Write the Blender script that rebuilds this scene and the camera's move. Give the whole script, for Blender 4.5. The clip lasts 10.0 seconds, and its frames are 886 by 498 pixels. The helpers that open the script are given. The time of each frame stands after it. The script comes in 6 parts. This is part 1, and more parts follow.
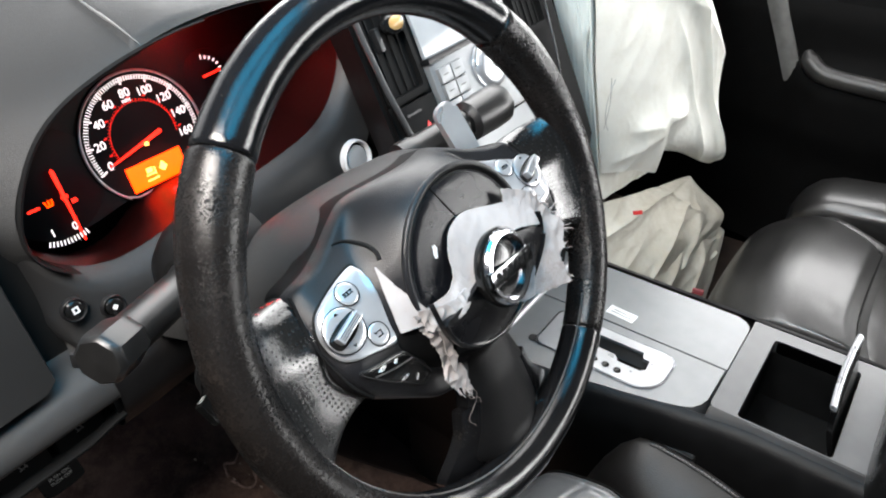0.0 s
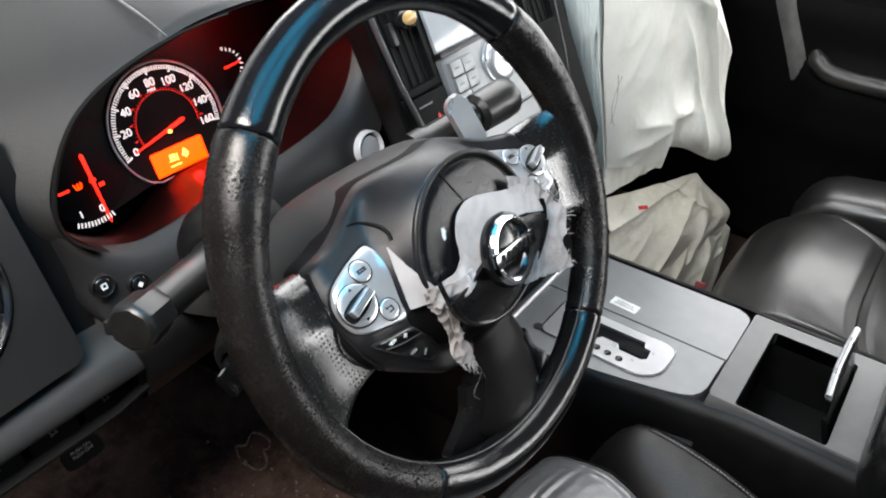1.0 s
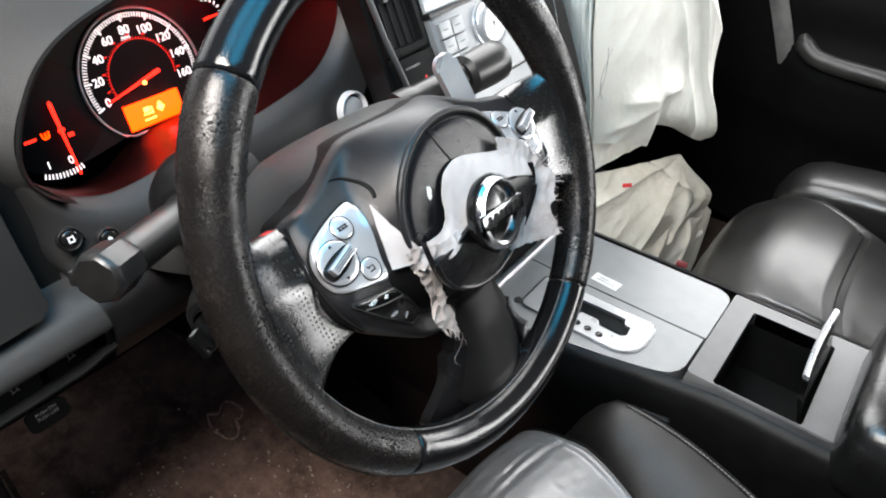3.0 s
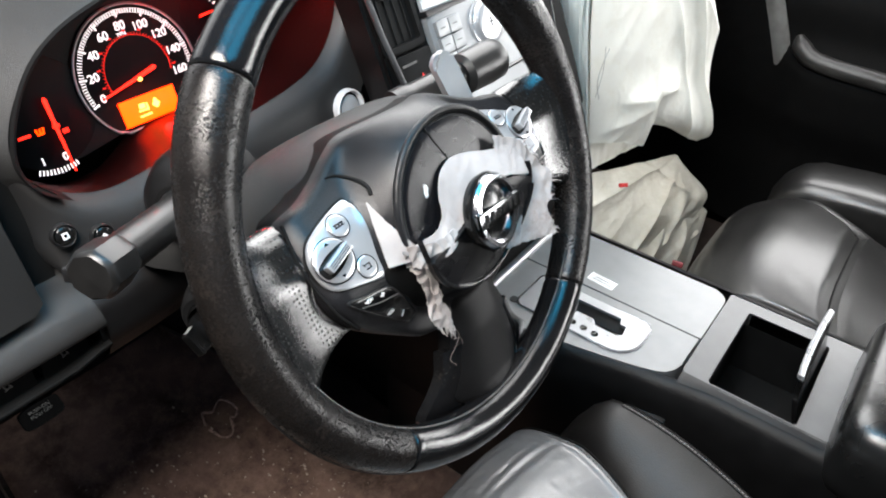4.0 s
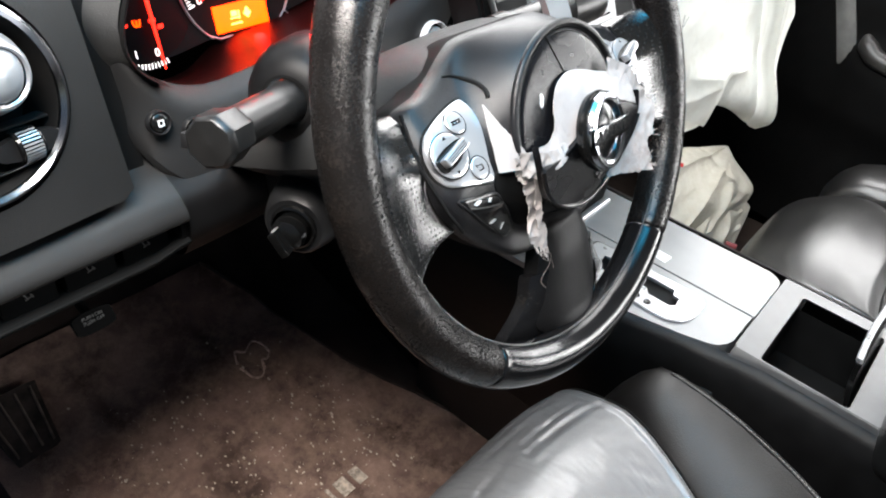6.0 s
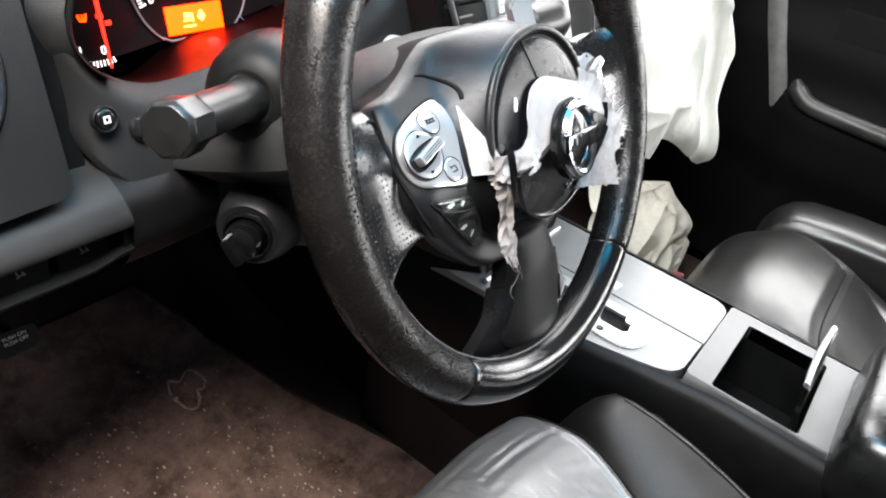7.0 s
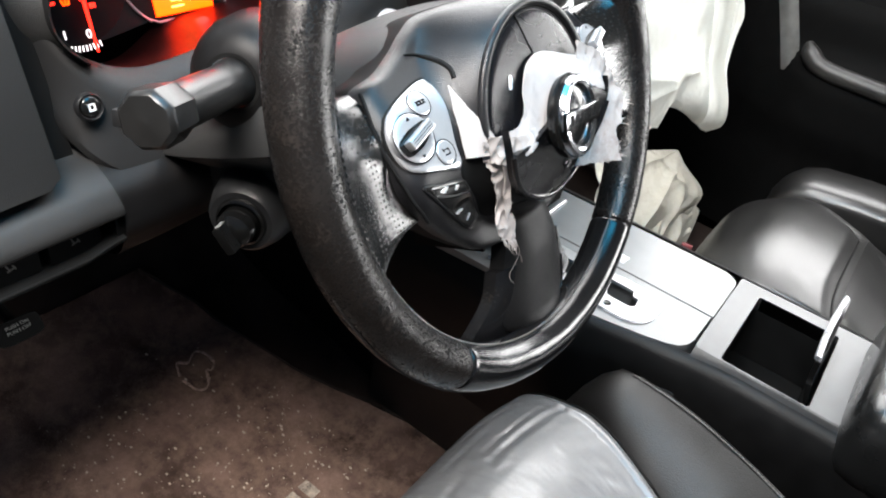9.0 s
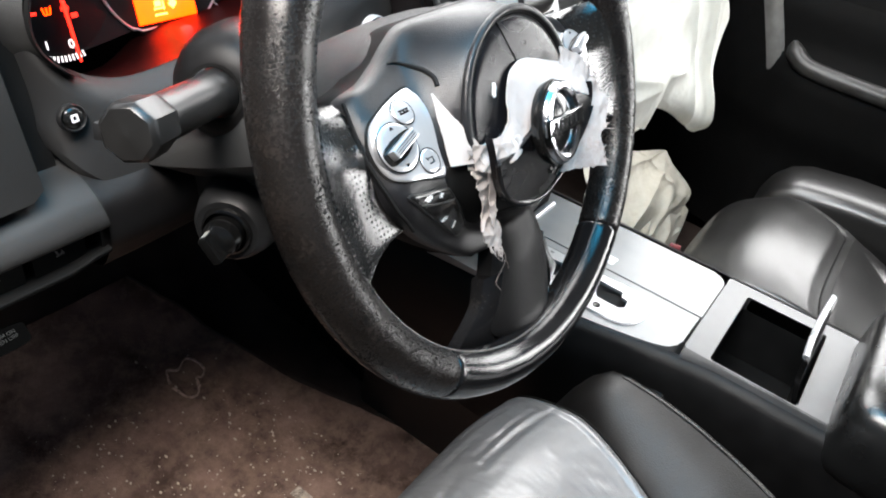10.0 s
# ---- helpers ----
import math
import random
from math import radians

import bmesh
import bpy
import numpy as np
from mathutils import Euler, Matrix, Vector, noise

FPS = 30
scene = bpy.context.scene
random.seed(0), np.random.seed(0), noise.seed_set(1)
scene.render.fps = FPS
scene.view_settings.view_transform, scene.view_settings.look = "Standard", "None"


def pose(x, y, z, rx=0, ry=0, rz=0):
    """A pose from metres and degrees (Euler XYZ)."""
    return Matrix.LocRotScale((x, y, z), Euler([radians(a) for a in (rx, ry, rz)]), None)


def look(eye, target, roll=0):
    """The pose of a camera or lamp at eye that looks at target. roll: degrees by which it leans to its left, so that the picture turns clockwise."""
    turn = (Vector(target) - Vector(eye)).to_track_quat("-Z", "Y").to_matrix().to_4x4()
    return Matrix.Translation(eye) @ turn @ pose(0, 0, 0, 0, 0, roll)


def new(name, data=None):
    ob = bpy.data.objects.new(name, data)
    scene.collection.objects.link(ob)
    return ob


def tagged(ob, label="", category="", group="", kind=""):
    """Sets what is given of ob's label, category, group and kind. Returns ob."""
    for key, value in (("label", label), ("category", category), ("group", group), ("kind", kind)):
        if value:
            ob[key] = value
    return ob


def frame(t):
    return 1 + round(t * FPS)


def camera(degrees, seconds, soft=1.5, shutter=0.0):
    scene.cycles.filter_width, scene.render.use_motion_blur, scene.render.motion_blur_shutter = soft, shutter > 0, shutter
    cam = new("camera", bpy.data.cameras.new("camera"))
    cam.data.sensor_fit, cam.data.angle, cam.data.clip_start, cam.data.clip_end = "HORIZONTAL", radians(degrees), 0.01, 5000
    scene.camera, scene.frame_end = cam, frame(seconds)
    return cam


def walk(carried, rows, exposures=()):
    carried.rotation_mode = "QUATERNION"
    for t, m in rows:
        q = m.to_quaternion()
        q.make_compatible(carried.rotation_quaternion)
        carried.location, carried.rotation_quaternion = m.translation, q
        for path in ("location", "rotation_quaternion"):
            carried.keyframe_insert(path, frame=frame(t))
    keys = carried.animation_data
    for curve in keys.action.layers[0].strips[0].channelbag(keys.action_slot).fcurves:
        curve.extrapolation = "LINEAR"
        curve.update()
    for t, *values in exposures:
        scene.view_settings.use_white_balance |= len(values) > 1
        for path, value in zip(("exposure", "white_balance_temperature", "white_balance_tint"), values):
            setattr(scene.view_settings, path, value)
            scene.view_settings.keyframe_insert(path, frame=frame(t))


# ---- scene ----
cam = camera(64.93, 10.0, 2.0)
ROWS = [
    (0.0, -0.3108, -0.2321, 1.0626, 54.11, 1.12, -53.45),
    (0.5, -0.3269, -0.2487, 1.0827, 55.39, 1.67, -52.85),
    (1.0, -0.3328, -0.2495, 1.0708, 53.88, 0.89, -52.37),
    (1.5, -0.3378, -0.2461, 1.0591, 52.67, -0.83, -52.24),
    (2.0, -0.3384, -0.2460, 1.0564, 52.31, -1.32, -52.26),
    (2.5, -0.3339, -0.2415, 1.0494, 51.92, -1.94, -52.51),
    (3.0, -0.3306, -0.2429, 1.0510, 52.20, -1.59, -52.71),
    (4.5, -0.3304, -0.2406, 1.0465, 51.77, -2.40, -52.78),
    (5.0, -0.3421, -0.2359, 1.0374, 50.89, -3.33, -51.17),
    (5.5, -0.3698, -0.2257, 1.0201, 49.91, -4.40, -47.60),
    (7.0, -0.3945, -0.2007, 0.9690, 54.82, -9.68, -52.29),
    (7.5, -0.3868, -0.1975, 0.9661, 54.37, -8.98, -52.18),
    (8.0, -0.3874, -0.1993, 0.9709, 54.24, -9.16, -52.23),
    (8.5, -0.3786, -0.2026, 0.9792, 54.33, -8.00, -52.71),
    (9.0, -0.3768, -0.1988, 0.9703, 52.41, -8.15, -52.30),
    (9.5, -0.3715, -0.1986, 0.9716, 52.63, -7.90, -52.85),
    (10.0, -0.3730, -0.1998, 0.9742, 52.62, -7.96, -53.30),
]
walk(cam, [(t, pose(*p)) for t, *p in ROWS], [(0.0, -0.18), (0.5, -0.53), (1.0, -0.55), (1.5, -0.34), (2.5, -0.16), (4.5, -0.05), (5.5, 0.12), (7.0, 0.22), (10.0, 0.22)])

# ---- light ----
world = bpy.data.worlds.new("world")
scene.world = world
world.use_nodes = True
wn = world.node_tree.nodes
sky = wn.new("ShaderNodeTexSky")
sky.sky_type, sky.sun_disc, sky.sun_elevation, sky.sun_rotation = "NISHITA", False, radians(50), radians(70)
world.node_tree.links.new(sky.outputs[0], wn["Background"].inputs[0])
wn["Background"].inputs[1].default_value = 0.03


def sky_window(name, at, to, w, h, watts, colour):
    """Daylight that comes in through one of the car's windows."""
    lamp = bpy.data.lights.new(name, "AREA")
    lamp.shape, lamp.size, lamp.size_y, lamp.energy, lamp.color = "RECTANGLE", w, h, watts, colour
    new(name, lamp).matrix_world = look(at, to)


sky_window("windscreen_daylight", (0.55, 0.40, 1.17), (0.55, 0.10, 0.42), 0.74, 0.84, 20.5, (0.99, 0.985, 0.98))
sky_window("windscreen_shaded_daylight", (-0.05, 0.64, 1.07), (-0.05, 0.34, 0.34), 0.62, 0.40, 1.7, (0.99, 0.985, 0.98))
sky_window("passenger_window_daylight", (1.33, -0.12, 0.96), (0.4, -0.1, 0.60), 0.80, 0.40, 12.5, (0.99, 0.985, 0.98))
sky_window("rear_side_window_daylight", (1.33, -1.38, 0.95), (0.0, 0.1, 0.70), 1.05, 0.38, 29, (0.99, 0.985, 0.98))
# Unseen blue lamp overhead, from the roof hole to the windscreen's shade band.
sky_window("overhead_blue_daylight", (-0.05, -0.06, 1.30), (-0.05, -0.06, 0.0), 0.34, 0.44, 4.6, (0.03, 0.46, 0.80))
sky_window("doorway_daylight", (-0.46, -0.06, 1.50), (0.0, 0.10, 0.30), 0.48, 0.30, 30, (1.0, 0.935, 0.88))

# red light that leaks from the lit instruments into their shroud
for nm, at, watts in (("display_spill", (-0.012, 0.306, 0.738), 0.16), ("dial_spill", (0.055, 0.322, 0.860), 0.34), ("gauge_spill", (0.090, 0.330, 0.800), 0.005)):
    spill = bpy.data.lights.new(nm, "POINT")
    spill.energy, spill.color, spill.shadow_soft_size = watts, (1.0, 0.01, 0.01), 0.006
    new(nm, spill).location = at

# ---- materials ----


def ramp(tree, src, a, b, ca, cb):
    r = tree.nodes.new("ShaderNodeValToRGB")
    r.color_ramp.elements[0].position, r.color_ramp.elements[1].position = a, b
    r.color_ramp.elements[0].color, r.color_ramp.elements[1].color = ca, cb
    tree.links.new(src, r.inputs[0])
    return r.outputs[0]


def grey(v):
    return (v, v, v, 1)


def tint(c, k):
    return (min(1, c[0] * k), min(1, c[1] * k), min(1, c[2] * k), 1)


def mat(name, colour, rough=0.5, metal=0.0, vary=0.25, scale=40.0, grain=900.0, bump=0.15, depth=0.0006, coat=0.0, worn=None, worn_at=(0.5, 0.62), worn_scale=260.0, voronoi=False, sheen=0.0, spec=0.5, pits=0.0, pit_at=(0.52, 0.58), holes=0.0, rv=0.035):
    """A surface: base colour with slow stains and a fine grain, both in metres; worn is a second colour that shows in patches."""
    m = bpy.data.materials.new(name)
    m.use_nodes = True
    t = m.node_tree
    p = t.nodes["Principled BSDF"]
    co = t.nodes.new("ShaderNodeTexCoord").outputs["Object"]
    n1 = t.nodes.new("ShaderNodeTexNoise")
    n1.inputs["Scale"].default_value, n1.inputs["Detail"].default_value = scale, 6
    t.links.new(co, n1.inputs["Vector"])
    col = ramp(t, n1.outputs["Fac"], 0.3, 0.7, tint(colour, 1 - vary), tint(colour, 1 + vary))
    rg = ramp(t, n1.outputs["Fac"], 0.3, 0.7, grey(max(0.02, rough - rv)), grey(min(1, rough + rv)))
    if voronoi:
        n2 = t.nodes.new("ShaderNodeTexVoronoi")
        n2.inputs["Scale"].default_value = grain
        fine = n2.outputs["Distance"]
    else:
        n2 = t.nodes.new("ShaderNodeTexNoise")
        n2.inputs["Scale"].default_value, n2.inputs["Detail"].default_value = grain, 3
        fine = n2.outputs["Fac"]
    t.links.new(co, n2.inputs["Vector"])
    if pits or holes:
        if holes:
            n5 = t.nodes.new("ShaderNodeTexVoronoi")
            n5.inputs["Scale"].default_value, n5.inputs["Randomness"].default_value = holes, 0.12
            pit = ramp(t, n5.outputs["Distance"], 0.17, 0.27, grey(1), grey(0))
        else:
            n5 = t.nodes.new("ShaderNodeTexNoise")
            n5.inputs["Scale"].default_value, n5.inputs["Detail"].default_value, n5.inputs["Roughness"].default_value = pits, 4, 0.7
            n6 = t.nodes.new("ShaderNodeTexNoise")
            n6.inputs["Scale"].default_value = pits * 0.07
            t.links.new(co, n6.inputs["Vector"])
            sm = t.nodes.new("ShaderNodeMath")
            sm.operation = "MULTIPLY_ADD"
            sm.inputs[1].default_value = 0.35
            sb = t.nodes.new("ShaderNodeMath")
            sb.operation = "SUBTRACT"
            sb.inputs[1].default_value = 0.175
            t.links.new(n6.outputs["Fac"], sm.inputs[0])
            t.links.new(n5.outputs["Fac"], sm.inputs[2])
            t.links.new(sm.outputs[0], sb.inputs[0])
            pit = ramp(t, sb.outputs[0], pit_at[0], pit_at[1], grey(0), grey(1))
        t.links.new(co, n5.inputs["Vector"])
        mp = t.nodes.new("ShaderNodeMixRGB")
        t.links.new(pit, mp.inputs[0])
        t.links.new(col, mp.inputs[1])
        mp.inputs[2].default_value = (0.003, 0.003, 0.003, 1)
        col = mp.outputs[0]
        mq = t.nodes.new("ShaderNodeMixRGB")
        t.links.new(pit, mq.inputs[0])
        t.links.new(rg, mq.inputs[1])
        mq.inputs[2].default_value = grey(0.85)
        rg = mq.outputs[0]
        ms = t.nodes.new("ShaderNodeMath")
        ms.operation = "MULTIPLY_ADD"
        ms.inputs[1].default_value, ms.inputs[2].default_value = -spec * 0.8, spec
        t.links.new(pit, ms.inputs[0])
        t.links.new(ms.outputs[0], p.inputs["Specular IOR Level"])
        mh = t.nodes.new("ShaderNodeMath")
        mh.operation = "MULTIPLY_ADD"
        mh.inputs[1].default_value = -1.5
        t.links.new(pit, mh.inputs[0])
        t.links.new(fine, mh.inputs[2])
        fine = mh.outputs[0]
    if worn:
        n3 = t.nodes.new("ShaderNodeTexNoise")
        n3.inputs["Scale"].default_value, n3.inputs["Detail"].default_value, n3.inputs["Roughness"].default_value = worn_scale, 8, 0.75
        t.links.new(co, n3.inputs["Vector"])
        n4 = t.nodes.new("ShaderNodeTexNoise")
        n4.inputs["Scale"].default_value = worn_scale * 0.09
        t.links.new(co, n4.inputs["Vector"])
        add = t.nodes.new("ShaderNodeMath")
        add.operation = "MULTIPLY_ADD"
        add.inputs[1].default_value = 0.40
        half = t.nodes.new("ShaderNodeMath")
        half.operation = "MULTIPLY"
        half.inputs[1].default_value = 0.60
        t.links.new(n3.outputs["Fac"], half.inputs[0])
        t.links.new(n4.outputs["Fac"], add.inputs[0])
        t.links.new(half.outputs[0], add.inputs[2])
        mask = ramp(t, add.outputs[0], worn_at[0], worn_at[1], grey(0), grey(1))
        mix = t.nodes.new("ShaderNodeMixRGB")
        t.links.new(mask, mix.inputs[0])
        t.links.new(col, mix.inputs[1])
        mix.inputs[2].default_value = (*worn, 1)
        col = mix.outputs[0]
        mr = t.nodes.new("ShaderNodeMixRGB")
        t.links.new(mask, mr.inputs[0])
        t.links.new(rg, mr.inputs[1])
        mr.inputs[2].default_value = grey(min(0.8, rough + 0.2))
        rg = mr.outputs[0]
    t.links.new(col, p.inputs["Base Color"])
    t.links.new(rg, p.inputs["Roughness"])
    p.inputs["Metallic"].default_value = metal
    p.inputs["Coat Weight"].default_value = coat
    p.inputs["Coat Roughness"].default_value, p.inputs["Coat IOR"].default_value = 0.22, 1.7
    p.inputs["Specular IOR Level"].default_value = spec
    p.inputs["Sheen Weight"].default_value = sheen
    b = t.nodes.new("ShaderNodeBump")
    b.inputs["Strength"].default_value, b.inputs["Distance"].default_value = bump, depth
    t.links.new(fine, b.inputs["Height"])
    t.links.new(b.outputs[0], p.inputs["Normal"])
    return m


def glow(name, colour, strength):
    """A lit marking of the instruments."""
    m = bpy.data.materials.new(name)
    m.use_nodes = True
    p = m.node_tree.nodes["Principled BSDF"]
    p.inputs["Base Color"].default_value = (*[c * 0.5 for c in colour], 1)
    p.inputs["Emission Color"].default_value = (*colour, 1)
    p.inputs["Emission Strength"].default_value = strength
    return m


RIM_SMOOTH = mat("polished_leather", (0.006, 0.006, 0.0065), 0.12, grain=1400, bump=0.18, depth=0.0003, voronoi=True, spec=0.45, worn=(0.011, 0.010, 0.009), worn_at=(0.56, 0.64), worn_scale=300.0)
GRIP = mat("worn_grip_leather", (0.0078, 0.0066, 0.0061), 0.26, grain=1500, bump=0.25, depth=0.0003, voronoi=True, spec=0.35, worn=(0.016, 0.0125, 0.0105), worn_at=(0.54, 0.66), worn_scale=420.0, pits=640.0, pit_at=(0.545, 0.60))
SPOKE = mat("perforated_spoke_leather", (0.0065, 0.0065, 0.0065), 0.15, vary=0.1, grain=1600, bump=0.16, depth=0.0004, voronoi=True, spec=0.75, coat=0.12, holes=300.0)
HUB = mat("hub_soft_plastic", (0.0080, 0.0080, 0.0090), 0.35, grain=1300, bump=0.35, depth=0.0004, voronoi=True, spec=0.30)
HUB_DARK = mat("hub_black_plastic", (0.005, 0.005, 0.006), 0.26, grain=1300, bump=0.3, depth=0.0003, voronoi=True, spec=0.3)
SPOKE_PLATE = mat("spoke_plate_plastic", (0.006, 0.0058, 0.006), 0.42, grain=1100, bump=0.4, depth=0.0004, voronoi=True, spec=0.16)
DASH = mat("dashboard_grained_plastic", (0.0225, 0.0225, 0.0223), 0.50, spec=0.35, vary=0.15, scale=9, grain=1500, bump=0.45, depth=0.0005, voronoi=True)
# Pale base paints the bright highlight along the hood's ridge.
CREST = mat("hood_crest_highlight", (0.15, 0.15, 0.147), 0.28, vary=0.1, bump=0.0)
# Lighter grey paints the thin highlight along the stack's edge.
EDGING = mat("edge_highlight_plastic", (0.035, 0.035, 0.036), 0.34, vary=0.1, bump=0.05)
TRIM = mat("dark_trim_plastic", (0.0085, 0.0085, 0.009), 0.40, grain=1300, bump=0.25, vary=0.3)
BLACK = mat("black_gloss_plastic", (0.006, 0.006, 0.006), 0.17, bump=0.03)
VOID = mat("unlit_black_plastic", (0.004, 0.004, 0.004), 0.7, bump=0.05, spec=0.12)
SILVER = mat("silver_painted_plastic", (0.23, 0.235, 0.24), 0.40, metal=0.35, vary=0.06, grain=2200, bump=0.08, depth=0.0002)
SATIN = mat("satin_metal_plastic", (0.50, 0.51, 0.53), 0.30, metal=0.7, vary=0.06, bump=0.0)
PADDLE = mat("matt_silver_plastic", (0.30, 0.305, 0.31), 0.48, vary=0.08, grain=2000, bump=0.05)
CHROME = mat("chrome", (0.42, 0.43, 0.45), 0.20, metal=1.0, vary=0.05, bump=0.02)
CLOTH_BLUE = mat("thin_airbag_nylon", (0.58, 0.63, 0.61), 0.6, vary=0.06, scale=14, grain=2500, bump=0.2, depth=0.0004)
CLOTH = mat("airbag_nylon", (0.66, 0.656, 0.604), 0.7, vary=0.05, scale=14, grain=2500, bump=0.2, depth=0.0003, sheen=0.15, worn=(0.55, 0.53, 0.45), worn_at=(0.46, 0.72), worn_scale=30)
# Beige-grey, darker than the hanging bag's cloth.
CLOTH_LOW = mat("beige_grey_airbag_nylon", (0.50, 0.485, 0.425), 0.75, vary=0.08, scale=12, grain=2500, bump=0.2, depth=0.0003, worn=(0.40, 0.37, 0.30), worn_at=(0.45, 0.7), worn_scale=30)
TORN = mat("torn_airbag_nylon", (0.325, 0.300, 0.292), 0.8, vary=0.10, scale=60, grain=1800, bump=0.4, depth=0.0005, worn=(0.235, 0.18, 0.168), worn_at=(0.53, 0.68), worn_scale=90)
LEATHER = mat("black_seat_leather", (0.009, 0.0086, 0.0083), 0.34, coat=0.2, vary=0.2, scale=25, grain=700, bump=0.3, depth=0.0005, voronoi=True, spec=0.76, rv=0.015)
# Pale grey base paints the sheen on the driver's black leather cushion.
LEATHER_SHEEN = mat("pale_sheen_leather", (0.112, 0.115, 0.120), 0.42, spec=0.85, coat=0.50, vary=0.12, scale=18, grain=700, bump=0.25, depth=0.0005, voronoi=True)
BOLSTER = mat("bolster_leather", (0.0085, 0.0075, 0.0070), 0.40, vary=0.25, scale=25, grain=700, bump=0.35, depth=0.0005, voronoi=True, spec=0.40, rv=0.03)
LEATHER_ARM = mat("glossy_armrest_leather", (0.008, 0.008, 0.008), 0.29, spec=0.65, coat=0.12, vary=0.15, scale=20, grain=700, bump=0.25, depth=0.0005, voronoi=True)
CARPET = mat("footwell_carpet", (0.050, 0.037, 0.032), 0.95, vary=0.5, scale=9, grain=600, bump=0.8, depth=0.003, spec=0.1)
MAT = mat("dirty_floor_mat", (0.170, 0.110, 0.091), 0.95, vary=0.6, scale=14, grain=500, bump=0.7, depth=0.003, worn=(0.43, 0.295, 0.232), worn_at=(0.45, 0.70), worn_scale=34, spec=0.1)
PALE = mat("pale_crumbs", (0.62, 0.52, 0.42), 0.9)
LINING = mat("headlining", (0.10, 0.097, 0.09), 0.95, grain=600, bump=0.3)
DOOR = mat("door_trim_black", (0.0034, 0.0034, 0.0034), 0.65, grain=900, bump=0.3, voronoi=True, spec=0.06)
WHITE = mat("white_print", (0.75, 0.75, 0.75), 0.6, bump=0.02)
RED = mat("red_print", (0.6, 0.02, 0.02), 0.5, bump=0.02)
PALE_SATIN = mat("pale_satin_plastic", (0.50, 0.50, 0.51), 0.35, vary=0.05, bump=0.02)
COLUMN = mat("column_plastic", (0.0055, 0.0053, 0.0055), 0.45, grain=1300, bump=0.25, spec=0.17)
# Dashboard plastic toned darker for the shade on the instrument surround.
SURROUND = mat("shaded_surround_plastic", (0.0155, 0.0155, 0.0158), 0.44, spec=0.30, vary=0.15, scale=9, grain=1500, bump=0.3, depth=0.0004, voronoi=True)
FASCIA = mat("fascia_grained_plastic", (0.0155, 0.0155, 0.0155), 0.46, spec=0.30, vary=0.15, scale=9, grain=1500, bump=0.35, depth=0.0004, voronoi=True)
PRINT = mat("faded_print", (0.28, 0.28, 0.27), 0.7, bump=0.02)
DARK_CHROME = mat("dark_chrome", (0.16, 0.165, 0.17), 0.16, metal=1.0, vary=0.05, bump=0.02)
THREAD = mat("dirty_thread", (0.13, 0.11, 0.10), 0.9)
STALK = mat("stalk_plastic", (0.0095, 0.0093, 0.0092), 0.36, grain=1300, bump=0.15)
# Lighter than the door trim to paint the armrest's highlight band.
DOOR_LEATHER = mat("door_armrest_leather", (0.024, 0.0235, 0.0225), 0.36, grain=900, bump=0.2, voronoi=True)
STITCH = mat("stitching_thread", (0.16, 0.155, 0.15), 0.8)
# Red base and specular tint colour the shroud with the display's glow.
SHROUD = mat("red_tinted_shroud_plastic", (0.005, 0.0012, 0.0012), 0.46, vary=0.05, bump=0.0, spec=0.2, rv=0.02)
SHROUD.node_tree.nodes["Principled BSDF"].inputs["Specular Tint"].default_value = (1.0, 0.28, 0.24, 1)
DIAL = mat("matt_dial_black", (0.006, 0.006, 0.006), 0.6, spec=0.15, bump=0.02)
GLOW_WHITE = glow("lit_white", (1.0, 0.93, 0.93), 2.2)
GLOW_RED = glow("lit_red", (1.0, 0.018, 0.008), 4.5)
GLOW_RED_DIM = glow("lit_red_scale", (1.0, 0.018, 0.008), 1.3)
GLOW_ORANGE = glow("lit_orange", (1.0, 0.026, 0.0), 14.0)
GLOW_AMBER = glow("lit_amber", (1.0, 0.62, 0.12), 4.0)
# Pale base puts the daylight's glare into the screen's colour.
SCREEN = mat("screen_glass", (0.30, 0.31, 0.32), 0.14, bump=0.01, vary=0.05)

# ---- building helpers ----


def part(name, bm, material, parent, label="", sharp=38.0):
    """Links a bmesh as one mesh object under a thing or a part."""
    bmesh.ops.recalc_face_normals(bm, faces=bm.faces)
    lim = radians(sharp)
    for f in bm.faces:
        f.smooth = True
    for e in bm.edges:
        if len(e.link_faces) == 2 and e.calc_face_angle(0) > lim:
            e.smooth = False
    me = bpy.data.meshes.new(name)
    bm.to_mesh(me)
    bm.free()
    me.materials.append(material)
    ob = new(name, me)
    ob.parent = parent
    return tagged(ob, label)


def thing(name, label, category, at=(0, 0, 0), m=None, group="", kind=""):
    ob = new(name)
    ob.empty_display_size = 0.02
    ob.matrix_world = m if m else Matrix.Translation(at)
    return tagged(ob, label, category, group, kind)


def box(x0, x1, y0, y1, z0, z1, bev=0.003, seg=2):
    bm = bmesh.new()
    bmesh.ops.create_cube(bm, size=1)
    for v in bm.verts:
        v.co = ((x0 + x1) / 2 + v.co.x * (x1 - x0), (y0 + y1) / 2 + v.co.y * (y1 - y0), (z0 + z1) / 2 + v.co.z * (z1 - z0))
    if bev:
        bmesh.ops.bevel(bm, geom=bm.edges[:], offset=bev, segments=seg, affect="EDGES", profile=0.6)
    return bm


def moved(bm, m):
    bm.transform(m)
    return bm


def join(*bms):
    """Several bmeshes as one."""
    out = bmesh.new()
    for b in bms:
        me = bpy.data.meshes.new("tmp")
        b.to_mesh(me)
        b.free()
        out.from_mesh(me)
        bpy.data.meshes.remove(me)
    return out


